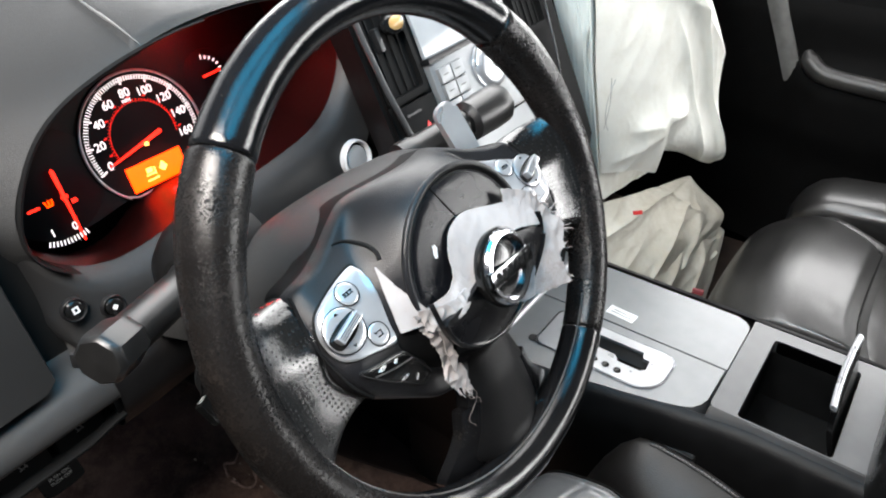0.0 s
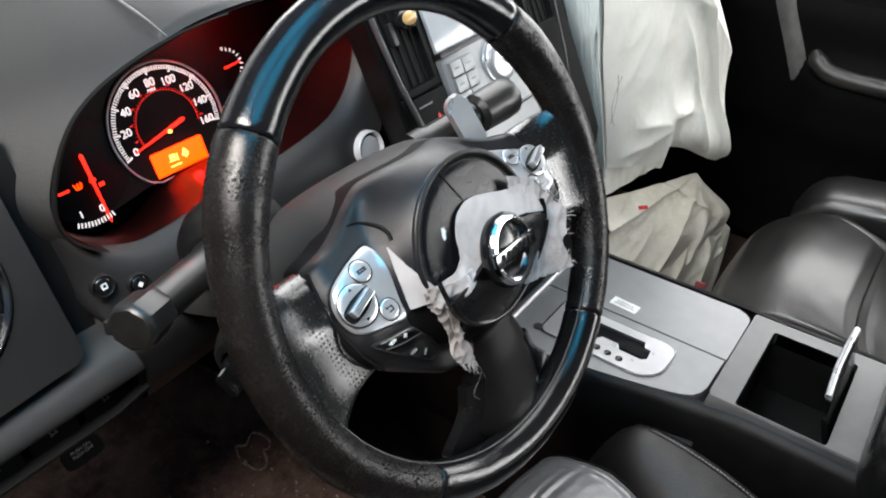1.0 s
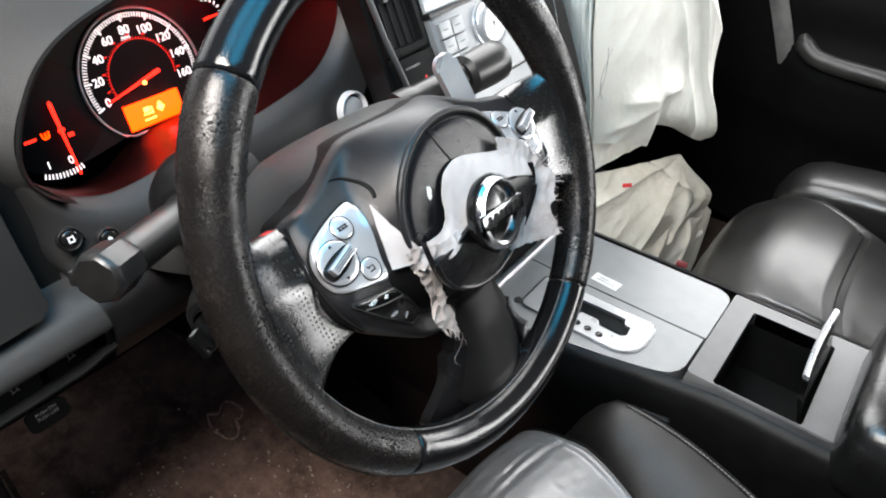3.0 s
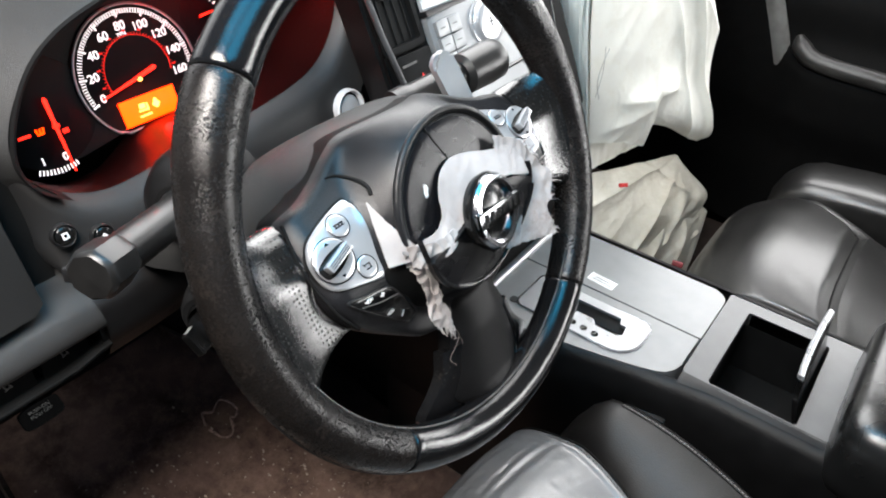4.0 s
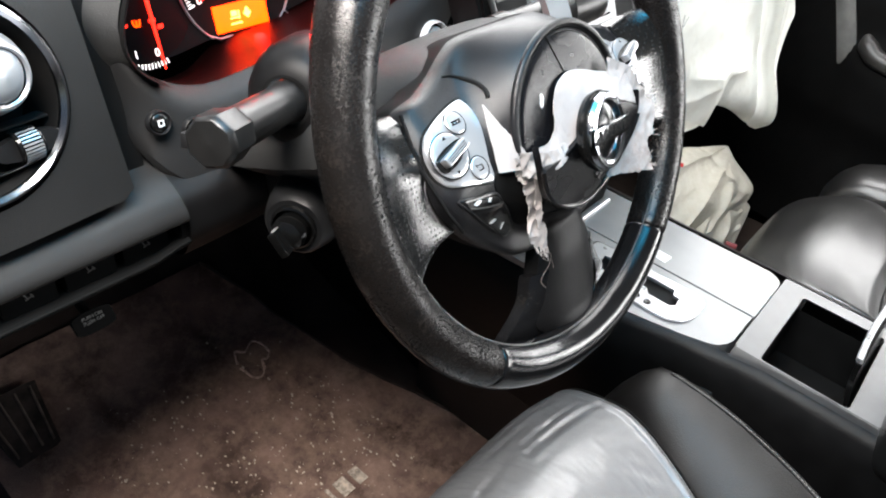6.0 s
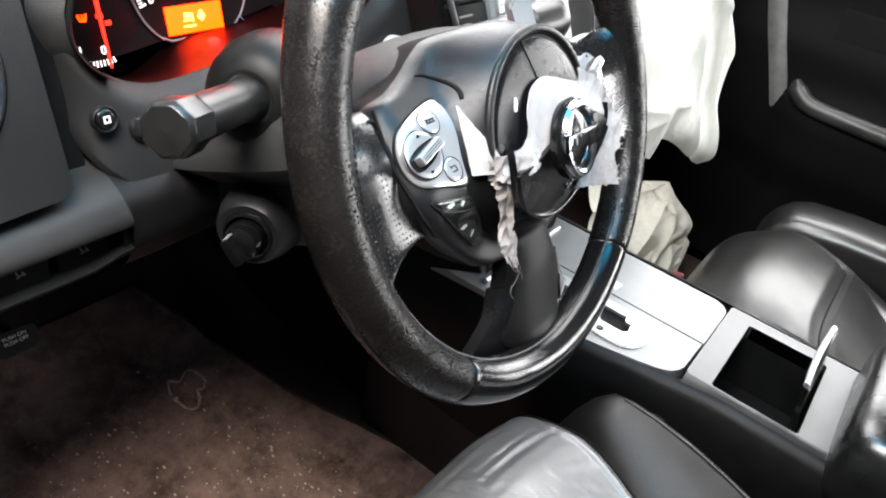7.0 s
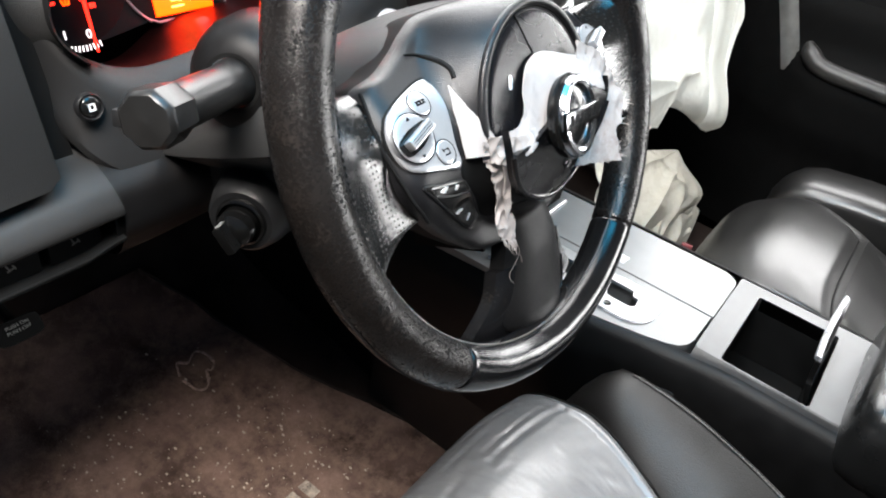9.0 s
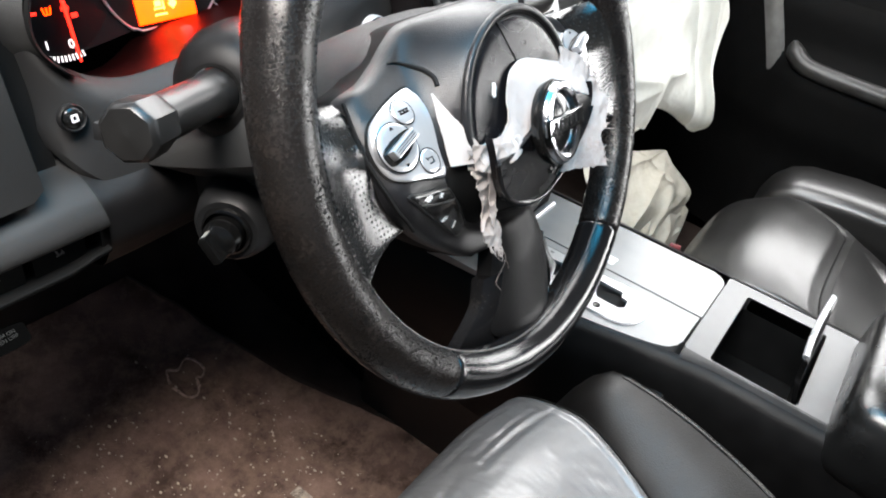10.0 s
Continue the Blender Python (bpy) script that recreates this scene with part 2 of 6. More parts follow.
def from_grid(rows, close_u=False, close_v=False, caps=False):
    """A skin over rows of points."""
    bm = bmesh.new()
    vs = [[bm.verts.new(p) for p in r] for r in rows]
    nu, nv = len(rows), len(rows[0])
    for i in range(nu if close_u else nu - 1):
        for j in range(nv if close_v else nv - 1):
            a, b = vs[i], vs[(i + 1) % nu]
            bm.faces.new((a[j], a[(j + 1) % nv], b[(j + 1) % nv], b[j]))
    if caps:
        bm.faces.new(vs[0])
        bm.faces.new(vs[-1])
    return bm


def slab(top, thick, down=(0, 0, -1)):
    """A grid of points as a sheet with thickness."""
    d = Vector(down) * thick
    bm = bmesh.new()
    a = [[bm.verts.new(p) for p in r] for r in top]
    b = [[bm.verts.new(Vector(p) + d) for p in r] for r in top]
    nu, nv = len(top), len(top[0])
    for i in range(nu - 1):
        for j in range(nv - 1):
            bm.faces.new((a[i][j], a[i][j + 1], a[i + 1][j + 1], a[i + 1][j]))
            bm.faces.new((b[i][j], b[i + 1][j], b[i + 1][j + 1], b[i][j + 1]))
    for i in range(nu - 1):
        bm.faces.new((a[i][0], a[i + 1][0], b[i + 1][0], b[i][0]))
        bm.faces.new((a[i][-1], b[i][-1], b[i + 1][-1], a[i + 1][-1]))
    for j in range(nv - 1):
        bm.faces.new((a[0][j], b[0][j], b[0][j + 1], a[0][j + 1]))
        bm.faces.new((a[-1][j], a[-1][j + 1], b[-1][j + 1], b[-1][j]))
    return bm


def spline(pts, n, closed=False):
    """n points along a smooth line through pts (any dimension)."""
    p = np.array(pts, float)
    k = len(p)
    out = []
    for s in np.linspace(0, k if closed else k - 1, n, endpoint=not closed):
        i = min(int(s), k - 1 if closed else k - 2)
        f = s - i
        if closed:
            q = [p[(i + j) % k] for j in (-1, 0, 1, 2)]
        else:
            q = [p[max(i - 1, 0)], p[i], p[i + 1], p[min(i + 2, k - 1)]]
        out.append(0.5 * (2 * q[1] + (q[2] - q[0]) * f + (2 * q[0] - 5 * q[1] + 4 * q[2] - q[3]) * f * f + (3 * q[1] - q[0] - 3 * q[2] + q[3]) * f ** 3))
    return np.array(out)


def tube(pts, r, n=10, caps=True, flat=1.0):
    """A round bar along a line; r may be one radius or one for each point."""
    pts = [Vector(p) for p in pts]
    rs = r if hasattr(r, "__len__") else [r] * len(pts)
    rows, side = [], None
    for i, p in enumerate(pts):
        d = (pts[min(i + 1, len(pts) - 1)] - pts[max(i - 1, 0)]).normalized()
        if side is None:
            side = d.orthogonal().normalized()
        side = (side - d * side.dot(d)).normalized()
        up = d.cross(side)
        rows.append([p + (side * math.cos(a) + up * math.sin(a) * flat) * rs[i] for a in [2 * math.pi * k / n for k in range(n)]])
    return from_grid(rows, close_v=True, caps=caps)


def lathe(profile, n=32, caps=True):
    """A turned piece about z from (radius, height) pairs."""
    rows = [[(r * math.cos(2 * math.pi * k / n), r * math.sin(2 * math.pi * k / n), h) for k in range(n)] for r, h in profile]
    return from_grid(rows, close_v=True, caps=caps)


def prism(outline, c0, c1, bev=0.001, seg=2):
    """A plate with the given outline (x, y) from z=c0 to c1, its upper edge rounded."""
    bm = bmesh.new()
    lo = [bm.verts.new((x, y, c0)) for x, y in outline]
    hi = [bm.verts.new((x, y, c1)) for x, y in outline]
    n = len(outline)
    bm.faces.new(lo[::-1])
    top = bm.faces.new(hi)
    for i in range(n):
        bm.faces.new((lo[i], lo[(i + 1) % n], hi[(i + 1) % n], hi[i]))
    if bev:
        bmesh.ops.bevel(bm, geom=list(top.edges), offset=bev, segments=seg, affect="EDGES")
    return bm


def smooth(a, b, x):
    x = min(1.0, max(0.0, (x - a) / (b - a)))
    return x * x * (3 - 2 * x)


def wob(x, y, z, s=1.0):
    return noise.noise(Vector((x * s, y * s, z * s)))


def facing(at, normal, up=(0, 0, 1)):
    """A pose whose z looks along normal and whose y is upward."""
    z = Vector(normal).normalized()
    x = Vector(up).cross(z).normalized()
    y = z.cross(x)
    m = Matrix((x, y, z)).transposed().to_4x4()
    m.translation = at
    return m


def letters(name, text, size, material, parent, m, thick=0.0002):
    """Printed characters."""
    cu = bpy.data.curves.new(name, "FONT")
    cu.body, cu.size, cu.extrude, cu.align_x, cu.align_y = text, size, thick, "CENTER", "CENTER"
    tmp = bpy.data.objects.new("tmp", cu)
    me = bpy.data.meshes.new_from_object(tmp)
    bpy.data.objects.remove(tmp)
    me.name = name
    me.materials.clear()
    me.materials.append(material)
    me.transform(m)
    ob = new(name, me)
    ob.parent = parent
    return ob


def bars(pieces, z0, z1):
    """Small flat printed marks: (x, y, width, height, degrees)."""
    return join(*[moved(box(-w / 2, w / 2, -h / 2, h / 2, z0, z1, 0), pose(x, y, 0, 0, 0, a)) for x, y, w, h, a in pieces])


def rrect(x0, x1, y0, y1, r, n=6):
    """A rectangle with rounded corners; r may be four radii from the lower left, counterclockwise."""
    rs = r if hasattr(r, "__len__") else (r,) * 4
    out = []
    for (cx, cy, a0), q in zip(((x0, y0, 180), (x1, y0, 270), (x1, y1, 0), (x0, y1, 90)), rs):
        ox, oy = cx + (q if cx == x0 else -q), cy + (q if cy == y0 else -q)
        for k in range(n + 1):
            a = radians(a0 + 90 * k / n)
            out.append((ox + q * math.cos(a), oy + q * math.sin(a)))
    return out


def holed(outer, holes, z0, z1):
    """A flat plate with holes through it."""
    bm = bmesh.new()
    edges = []
    for lp in [outer] + holes:
        vs = [bm.verts.new((x, y, z1)) for x, y in lp]
        edges += [bm.edges.new((vs[i], vs[(i + 1) % len(vs)])) for i in range(len(vs))]
    bmesh.ops.triangle_fill(bm, edges=edges, use_beauty=True, use_dissolve=False)
    ext = bmesh.ops.extrude_face_region(bm, geom=bm.faces[:])
    for v in ext["geom"]:
        if isinstance(v, bmesh.types.BMVert):
            v.co.z = z0
    return bm

# ---- setting: the car's shell ----


def floor_z(y):
    return 0.0 if y < 0.28 else 0.27 * (y - 0.28) if y < 0.56 else 0.0756 + 0.9 * (y - 0.56) ** 1.15


ys = [-1.9, -1.2, -0.6, -0.3, 0.0, 0.15, 0.28, 0.36, 0.45, 0.56, 0.62, 0.70, 0.78, 0.86]
tagged(part("floor", slab([[(x, y, floor_z(y) - 0.006) for y in ys] for x in np.linspace(-0.46, 1.34, 10)], 0.05), CARPET, None), "dark carpeted car floor rising towards the pedals", "floor", kind="structure")
# Unseen roof, its hole cut for the blue lamp above.
tagged(part("ceiling", holed(rrect(-0.27, 1.30, -1.95, -0.02, 0.06), [rrect(-0.21, 0.25, -0.37, -0.04, 0.04)], 1.265, 1.295), LINING, None), "pale cloth headlining of the car roof", "ceiling", kind="structure")
tagged(part("wall_front", box(-0.50, 1.38, 0.87, 0.91, -0.05, 0.92, 0.004), VOID, None), "black bulkhead in front of the footwells", "wall", kind="structure")
tagged(part("wall_rear", box(-0.50, 1.38, -1.97, -1.92, -0.05, 0.95, 0.01), VOID, None), "dark rear end of the cabin", "wall", kind="structure")
tagged(part("wall_right", join(box(1.345, 1.40, -1.92, 0.87, -0.05, 0.80, 0.01), box(1.345, 1.40, -0.62, -0.54, 0.80, 1.26, 0.01)), DOOR, None), "dark right side of the car body with a pillar", "wall", kind="structure")
tagged(part("wall_left", join(box(-0.50, -0.46, 0.62, 0.87, -0.05, 0.90, 0.01), box(-0.50, -0.46, -1.92, -0.75, -0.05, 0.80, 0.01)), DOOR, None), "dark left side of the car body beside the open doorway", "wall", kind="structure")
sill = thing("door_sill", "dusty grey plastic door sill along the open doorway", "door sill", kind="structure")
part("sill_plate", from_grid([[(x, y, z) for y in np.linspace(-0.75, 0.62, 18)] for x, z in ((-0.50, -0.04), (-0.49, 0.075), (-0.44, 0.085), (-0.36, 0.075), (-0.325, 0.05), (-0.318, -0.005))]), mat("dusty_sill_plastic", (0.20, 0.18, 0.165), 0.8, vary=0.4, scale=18, grain=500, bump=0.5), sill)
part("kick_panel", slab([[(-0.33 - 0.05 * smooth(0.5, 0.9, y), y, z) for z in np.linspace(0.05, 0.62, 8)] for y in np.linspace(0.60, 0.86, 8)], 0.02, (-1, 0, 0)), TRIM, sill)

# ---- floor mat ----
floor_mat = thing("floor_mat", "brown stained carpet floor mat strewn with crumbs", "floor mat")


def mat_z(x, y):
    return floor_z(y) + 0.006 + 0.004 * wob(x, y, 0, 9) + 0.0015 * wob(x, y, 3, 40)


def mat_half(y):
    return float(np.interp(y, (0.0, 0.17, 0.285, 0.340, 0.406, 0.50, 0.60, 0.68), (0.295, 0.289, 0.262, 0.234, 0.206, 0.180, 0.150, 0.10)))


part("carpet_mat", slab([[(-0.045 + u * (mat_half(y) + 0.045 if u > 0 else 0.274 - 0.03 * smooth(0.56, 0.68, y)), y, mat_z(u * 0.25, y)) for u in np.linspace(-1, 1, 40)] for y in np.linspace(-0.02, 0.68, 56)], 0.006), MAT, floor_mat)
part("bound_edge", tube([(mat_half(y), y, mat_z(0.25, y) - 0.001) for y in np.linspace(-0.02, 0.68, 56)], 0.004, 8), CARPET, floor_mat)
part("woven_lettering", moved(bars([(-0.085, 0, 0.018, 0.030, 0), (-0.060, 0, 0.015, 0.030, 12), (-0.035, 0, 0.012, 0.030, -14), (-0.010, 0, 0.006, 0.030, 0), (0.014, 0.0, 0.022, 0.030, 0), (0.044, 0, 0.018, 0.030, 0)], 0, 0.0012), pose(0.028, 0.236, mat_z(0.02, 0.236) + 0.002)), mat("woven_mark", (0.48, 0.41, 0.34), 0.95, vary=0.4, scale=120, worn=(0.12, 0.09, 0.075), worn_at=(0.50, 0.60), worn_scale=300), floor_mat, "worn pale woven mark")
rng = random.Random(4)
crumbs = []
for k in range(800):
    cx, cy = rng.choice(((-0.12, 0.46, 0.07), (0.05, 0.36, 0.14), (-0.18, 0.30, 0.12), (0.12, 0.30, 0.08), (-0.05, 0.22, 0.15)))[:2]
    x, y = rng.gauss(cx, 0.085), rng.gauss(cy, 0.075)
    if not (-0.29 < x < 0.17 and 0.0 < y < 0.60):
        continue
    s = rng.choice((0.0005, 0.0006, 0.0006, 0.0008, 0.0010, 0.0013, 0.0020))
    bm = bmesh.new()
    bmesh.ops.create_icosphere(bm, subdivisions=1, radius=s)
    crumbs.append(moved(bm, pose(x, y, mat_z(x, y) + s * 0.4) @ Matrix.Diagonal((1, rng.uniform(0.7, 2.2), 0.7, 1))))
tagged(part("crumbs", join(*crumbs), PALE, None), "pale crumbs and grit scattered over the floor mat", "crumbs", kind="stuff")
stain = [(0.045, 0.50), (0.052, 0.475), (0.066, 0.468), (0.078, 0.478), (0.084, 0.492), (0.092, 0.488), (0.104, 0.498), (0.103, 0.516), (0.092, 0.53), (0.070, 0.520), (0.056, 0.528), (0.046, 0.508)]
loop = spline(stain, 70)
tagged(part("dried_mud", tube([(x + 0.0015 * wob(x, y, 1, 300), y, mat_z(x, y) + 0.0008) for x, y in loop], [0.0021 + 0.0013 * wob(x, y, 5, 120) for x, y in loop], 6), mat("dried_mud_ring", (0.52, 0.37, 0.31), 0.95, vary=0.5, scale=200), None), "reddish dried mud ring on the floor mat", "stain")

rest = thing("footrest", "black ribbed rubber footrest beside the sill", "footrest")
REST_Z = floor_z(0.555) + 0.014
part("plate", slab([[(-0.262 + u * (0.030 + 0.16 * (y - 0.545)), y, REST_Z + (y - 0.555) * 0.95 - 0.004 * abs(u) ** 3) for y in np.linspace(0.548, 0.622, 8)] for u in np.linspace(-1, 1, 9)], 0.014, (0, 0.3, -1)), mat("footrest_rubber", (0.030, 0.023, 0.020), 0.85, vary=0.6, scale=50, spec=0.2), rest)
DUSTY = mat("dusty_rubber", (0.11, 0.085, 0.074), 0.9, vary=0.5, scale=60, spec=0.15)
for k in range(4):
    u = -0.78 + 0.52 * k
    part("rib", tube([(-0.262 + u * (0.030 + 0.16 * (y - 0.545)), y, REST_Z + 0.002 + (y - 0.555) * 0.95) for y in np.linspace(0.554, 0.616, 8)], 0.0017, 8), DUSTY, rest)

# ---- dashboard ----
dash = thing("dashboard", "dark grey grained dashboard with a hooded instrument opening", "dashboard")


def face_y(z):
    return 0.23 + 0.268 * (z - 0.74)


OPEN = spline([(-0.166, 0.79), (-0.158, 0.76), (-0.115, 0.738), (-0.04, 0.742), (0.04, 0.747), (0.12, 0.762), (0.165, 0.80), (0.172, 0.84), (0.15, 0.868), (0.10, 0.882), (0.03, 0.884), (-0.03, 0.876), (-0.10, 0.858), (-0.14, 0.832)], 112, True)
OUTER = spline([(-0.194, 0.79), (-0.184, 0.724), (-0.146, 0.670), (-0.04, 0.655), (0.06, 0.665), (0.135, 0.70), (0.19, 0.76), (0.21, 0.86), (0.18, 0.890), (0.11, 0.8905), (0.03, 0.8925), (-0.035, 0.885), (-0.11, 0.868), (-0.162, 0.845)], 112, True)
rows = []
for k, (s, d) in enumerate(((0.0, 0.016), (0.05, 0.0095), (0.12, 0.0045), (0.20, 0.0012), (0.28, 0.0), (0.45, 0.0), (0.6, 0.0), (0.8, 0.0), (0.93, 0.0), (1.0, 0.006))):
    rows.append([(a[0] + (b[0] - a[0]) * s, face_y(a[1] + (b[1] - a[1]) * s) + d * smooth(0.86, 0.80, a[1]) + 0.004 * smooth(0.80, 0.86, a[1]) + 0.05 * s ** 2 * smooth(0.82, 0.87, a[1]) + 0.10 * s * max(smooth(0.80, 0.84, a[1]), smooth(0.735, 0.80, a[1]) * smooth(-0.10, -0.13, a[0])), a[1] + (b[1] - a[1]) * s) for a, b in zip(OPEN, OUTER)])
part("fascia", from_grid(rows, close_v=True), SURROUND, dash)
rows = []
for k in list(range(60, 112)) + list(range(0, 34)):
    a, b = OPEN[k - 1], OPEN[(k + 1) % len(OPEN)]
    n2 = Vector((b[1] - a[1], -(b[0] - a[0]))).normalized()
    x, z = OPEN[k]
    if (Vector((x, z - 0.80))).dot(n2) < 0:
        n2 = -n2
    w = 0.0055 * smooth(0.742, 0.790, z) * smooth(0.05, -0.06, x)
    if w > 0.0004:
        rows.append([(x + n2.x * w * q, face_y(z + n2.y * w * q) + d, z + n2.y * w * q) for q, d in ((-0.05, 0.016), (0.1, 0.0030), (0.4, -0.0012), (0.8, -0.0026), (1.0, 0.0006))])
part("cluster_bezel", from_grid(rows), VOID, dash, "dark rolled edge round the instruments")
# Black sheet standing in for the shade inside the panel gap.
part("gap_backing", slab([[(x, face_y(z) + 0.022, z) for z in np.linspace(0.66, 0.85, 6)] for x in (-0.240, -0.205, -0.174)], 0.004, (0, 1, 0)), VOID, dash)
rows = []
for s in np.linspace(0, 1, 6):
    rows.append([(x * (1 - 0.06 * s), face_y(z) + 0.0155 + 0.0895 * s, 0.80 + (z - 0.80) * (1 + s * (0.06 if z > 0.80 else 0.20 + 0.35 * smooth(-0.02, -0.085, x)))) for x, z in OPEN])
part("cluster_shroud", from_grid(rows, close_v=True), SHROUD, dash, "dark inner shroud tinted with the instruments' red glow")

def top_z(x, y):
    end = -0.35 * max(0.0, -0.30 - x) ** 1.5
    return 0.852 + 0.040 * smooth(0.22, 0.60, y) + end - 0.03 * smooth(0.45, 1.2, x)


def front_y(x):
    return 0.285 + 0.15 * smooth(-0.26, -0.20, x) * smooth(0.25, 0.19, x) + 0.02 * smooth(-0.2, -0.45, x) - 0.07 * smooth(0.16, 0.24, x) - 0.06 * smooth(0.45, 0.6, x)


rows = []
for x in np.linspace(-0.46, 1.30, 70):
    f = front_y(x)
    r = [(x, f + 0.004, top_z(x, f) - 0.012), (x, f, top_z(x, f) - 0.006), (x, f + 0.003, top_z(x, f) - 0.001)]
    r += [(x, y, top_z(x, y)) for y in np.linspace(f + 0.008, 0.86, 36)]
    rows.append(r)
part("dash_top", from_grid(rows), DASH, dash)

# the hood: one skin from the edge of the opening back over the dashboard
EDGE = spline([(-0.150, 0.752), (-0.167, 0.775), (-0.168, 0.80), (-0.143, 0.834), (-0.102, 0.860), (-0.032, 0.879), (0.03, 0.887), (0.10, 0.885), (0.152, 0.871), (0.178, 0.842)], 240)
BACK = spline([(-0.205, 0.268, 0.728), (-0.262, 0.330, 0.770), (-0.300, 0.380, 0.815), (-0.310, 0.460, 0.858), (-0.240, 0.560, 0.884), (-0.110, 0.620, 0.890), (0.04, 0.640, 0.892), (0.18, 0.600, 0.890), (0.26, 0.500, 0.880), (0.27, 0.400, 0.862)], 240)
RIDGE = spline([(0.262, -0.0325), (0.30, -0.0325), (0.335, -0.029), (0.375, -0.020), (0.42, -0.005), (0.440, 0.008), (0.453, 0.026), (0.461, 0.050), (0.466, 0.085)], 60)
rows = []
for i in range(240):
    (ex, ez), b = EDGE[i], Vector(BACK[i])
    e = Vector((ex, face_y(ez) + 0.003, ez))
    mid = e + Vector((ex - 0.005, 0, ez - 0.80)).normalized() * 0.030 + Vector((0, 0.045, 0.004))
    r = [e + Vector((0, 0.012, -0.002)), e + Vector((0, 0.004, -0.0015))]
    for t in np.linspace(0, 1, 70):
        p = e * (1 - t) ** 2 + mid * 2 * t * (1 - t) + b * t * t
        side = p.x - float(np.interp(p.y, [q[0] for q in RIDGE], [q[1] for q in RIDGE]))
        p.z += 0.0045 * smooth(-0.0035, 0.0005, side) * smooth(0.10, 0.02, side) * smooth(0.475, 0.45, p.y) * smooth(0.0, 0.05, t)
        r.append(p)
    rows.append(r)
skin = [p for r in rows for p in r[4:]]
lip = []
for y, x in RIDGE[1::5]:
    lip.append((x, y, min(skin, key=lambda p: (p.x - x) ** 2 + (p.y - y) ** 2).z - 0.0006))
even = np.polyfit([p[1] for p in lip], [p[2] for p in lip], 4)
lip = spline([(x, y, float(np.polyval(even, y))) for x, y, z in lip], 60)
part("hood", from_grid(rows), DASH, dash)
part("hood_ridge", tube(lip, [(0.0014 + 0.0016 * smooth(20, 40, k)) * min(1.0, 6 * (k + 1) / 60, 4 * (60 - k) / 60) for k in range(60)], 8), CREST, dash, "crest of the hood with a painted highlight")

# the outer end of the fascia with its round vent
VX, VZ = -0.285, 0.782


def end_y(x, z):
    return face_y(z) - 0.010 - 0.006 * smooth(-0.20, -0.30, x) + 0.9 * max(0.0, z - 0.835) + 6.0 * max(0.0, z - 0.835) ** 2


rows = []
ring = [(math.cos(a), math.sin(a)) for a in np.linspace(0, 2 * math.pi, 72, endpoint=False)]
for s in (0.0, 0.1, 0.3, 0.6, 1.0):
    r = []
    for cx, cz in ring:
        k = 1 / max(abs(cx) / (0.086 if cx > 0 else 0.18), abs(cz) / (0.105 if cz > 0 else 0.092))
        px, pz = VX + cx * (0.0665 + (k - 0.0665) * s), VZ + cz * (0.0665 + (k - 0.0665) * s)
        r.append((px, end_y(px, pz), pz))
    rows.append(r)
rows.append([(x + (x - VX) * 0.02, y + 0.006, z + (z - VZ) * 0.02) for x, y, z in rows[-1]])
rows.append([(x, y + 0.035, z) for x, y, z in rows[-1]])
part("end_panel", from_grid(rows, close_v=True), FASCIA, dash)
VM = facing((VX, end_y(VX, VZ), VZ), (0.10, -0.96, 0.22))
vent = thing("side_vent", "round black air vent with a chrome ring and grey ball", "air vent", m=VM)
part("chrome_ring", lathe([(0.0600, -0.006), (0.0600, 0.003), (0.0625, 0.006), (0.0650, 0.004), (0.0668, -0.006)], 72, False), CHROME, vent)
part("duct", lathe([(0.0603, 0.0), (0.058, -0.004), (0.052, -0.03), (0.0, -0.032)], 48, False), VOID, vent)
ball = part("ball", moved(lathe([(0.0165, 0.0165), (0.0178, 0.0180), (0.0195, 0.0175), (0.0215, 0.0145), (0.0255, 0.006), (0.027, -0.002), (0.024, -0.016), (0.015, -0.024)], 44, False), pose(0.020, 0.014, 0.002, 6, 12, 0)), SATIN, vent, "brushed grey ball")
part("ball_lens", moved(lathe([(0.0, 0.0215), (0.008, 0.0205), (0.0135, 0.0180), (0.0165, 0.0150)], 36, False), pose(0.020, 0.014, 0.002, 6, 12, 0)), SCREEN, ball, "clear domed cap")
for k in range(3):
    part("slat", box(-0.050, 0.050, -0.024 - 0.013 * k, -0.0225 - 0.013 * k, -0.018, -0.004, 0.0005), TRIM, vent)
part("thumbwheel_bezel", moved(prism([(0.024 * math.cos(a), 0.008 * math.sin(a)) for a in np.linspace(0, 6.28, 28, endpoint=False)], -0.004, 0.003, 0.001), pose(0.030, -0.036, 0)), TRIM, vent)
wheel_small = part("thumbwheel", moved(lathe([(0.010, -0.008), (0.011, -0.006), (0.011, 0.006), (0.010, 0.008)], 28), pose(0.030, -0.036, -0.003, 0, 90, 0)), BLACK, vent)
part("ridge_band", join(*[moved(box(-0.006, 0.006, -0.0006, 0.0006, 0.0, 0.0115, 0), pose(0.030, -0.036, -0.003, a, 0, 0)) for a in range(-60, 61, 12)]), SATIN, wheel_small)

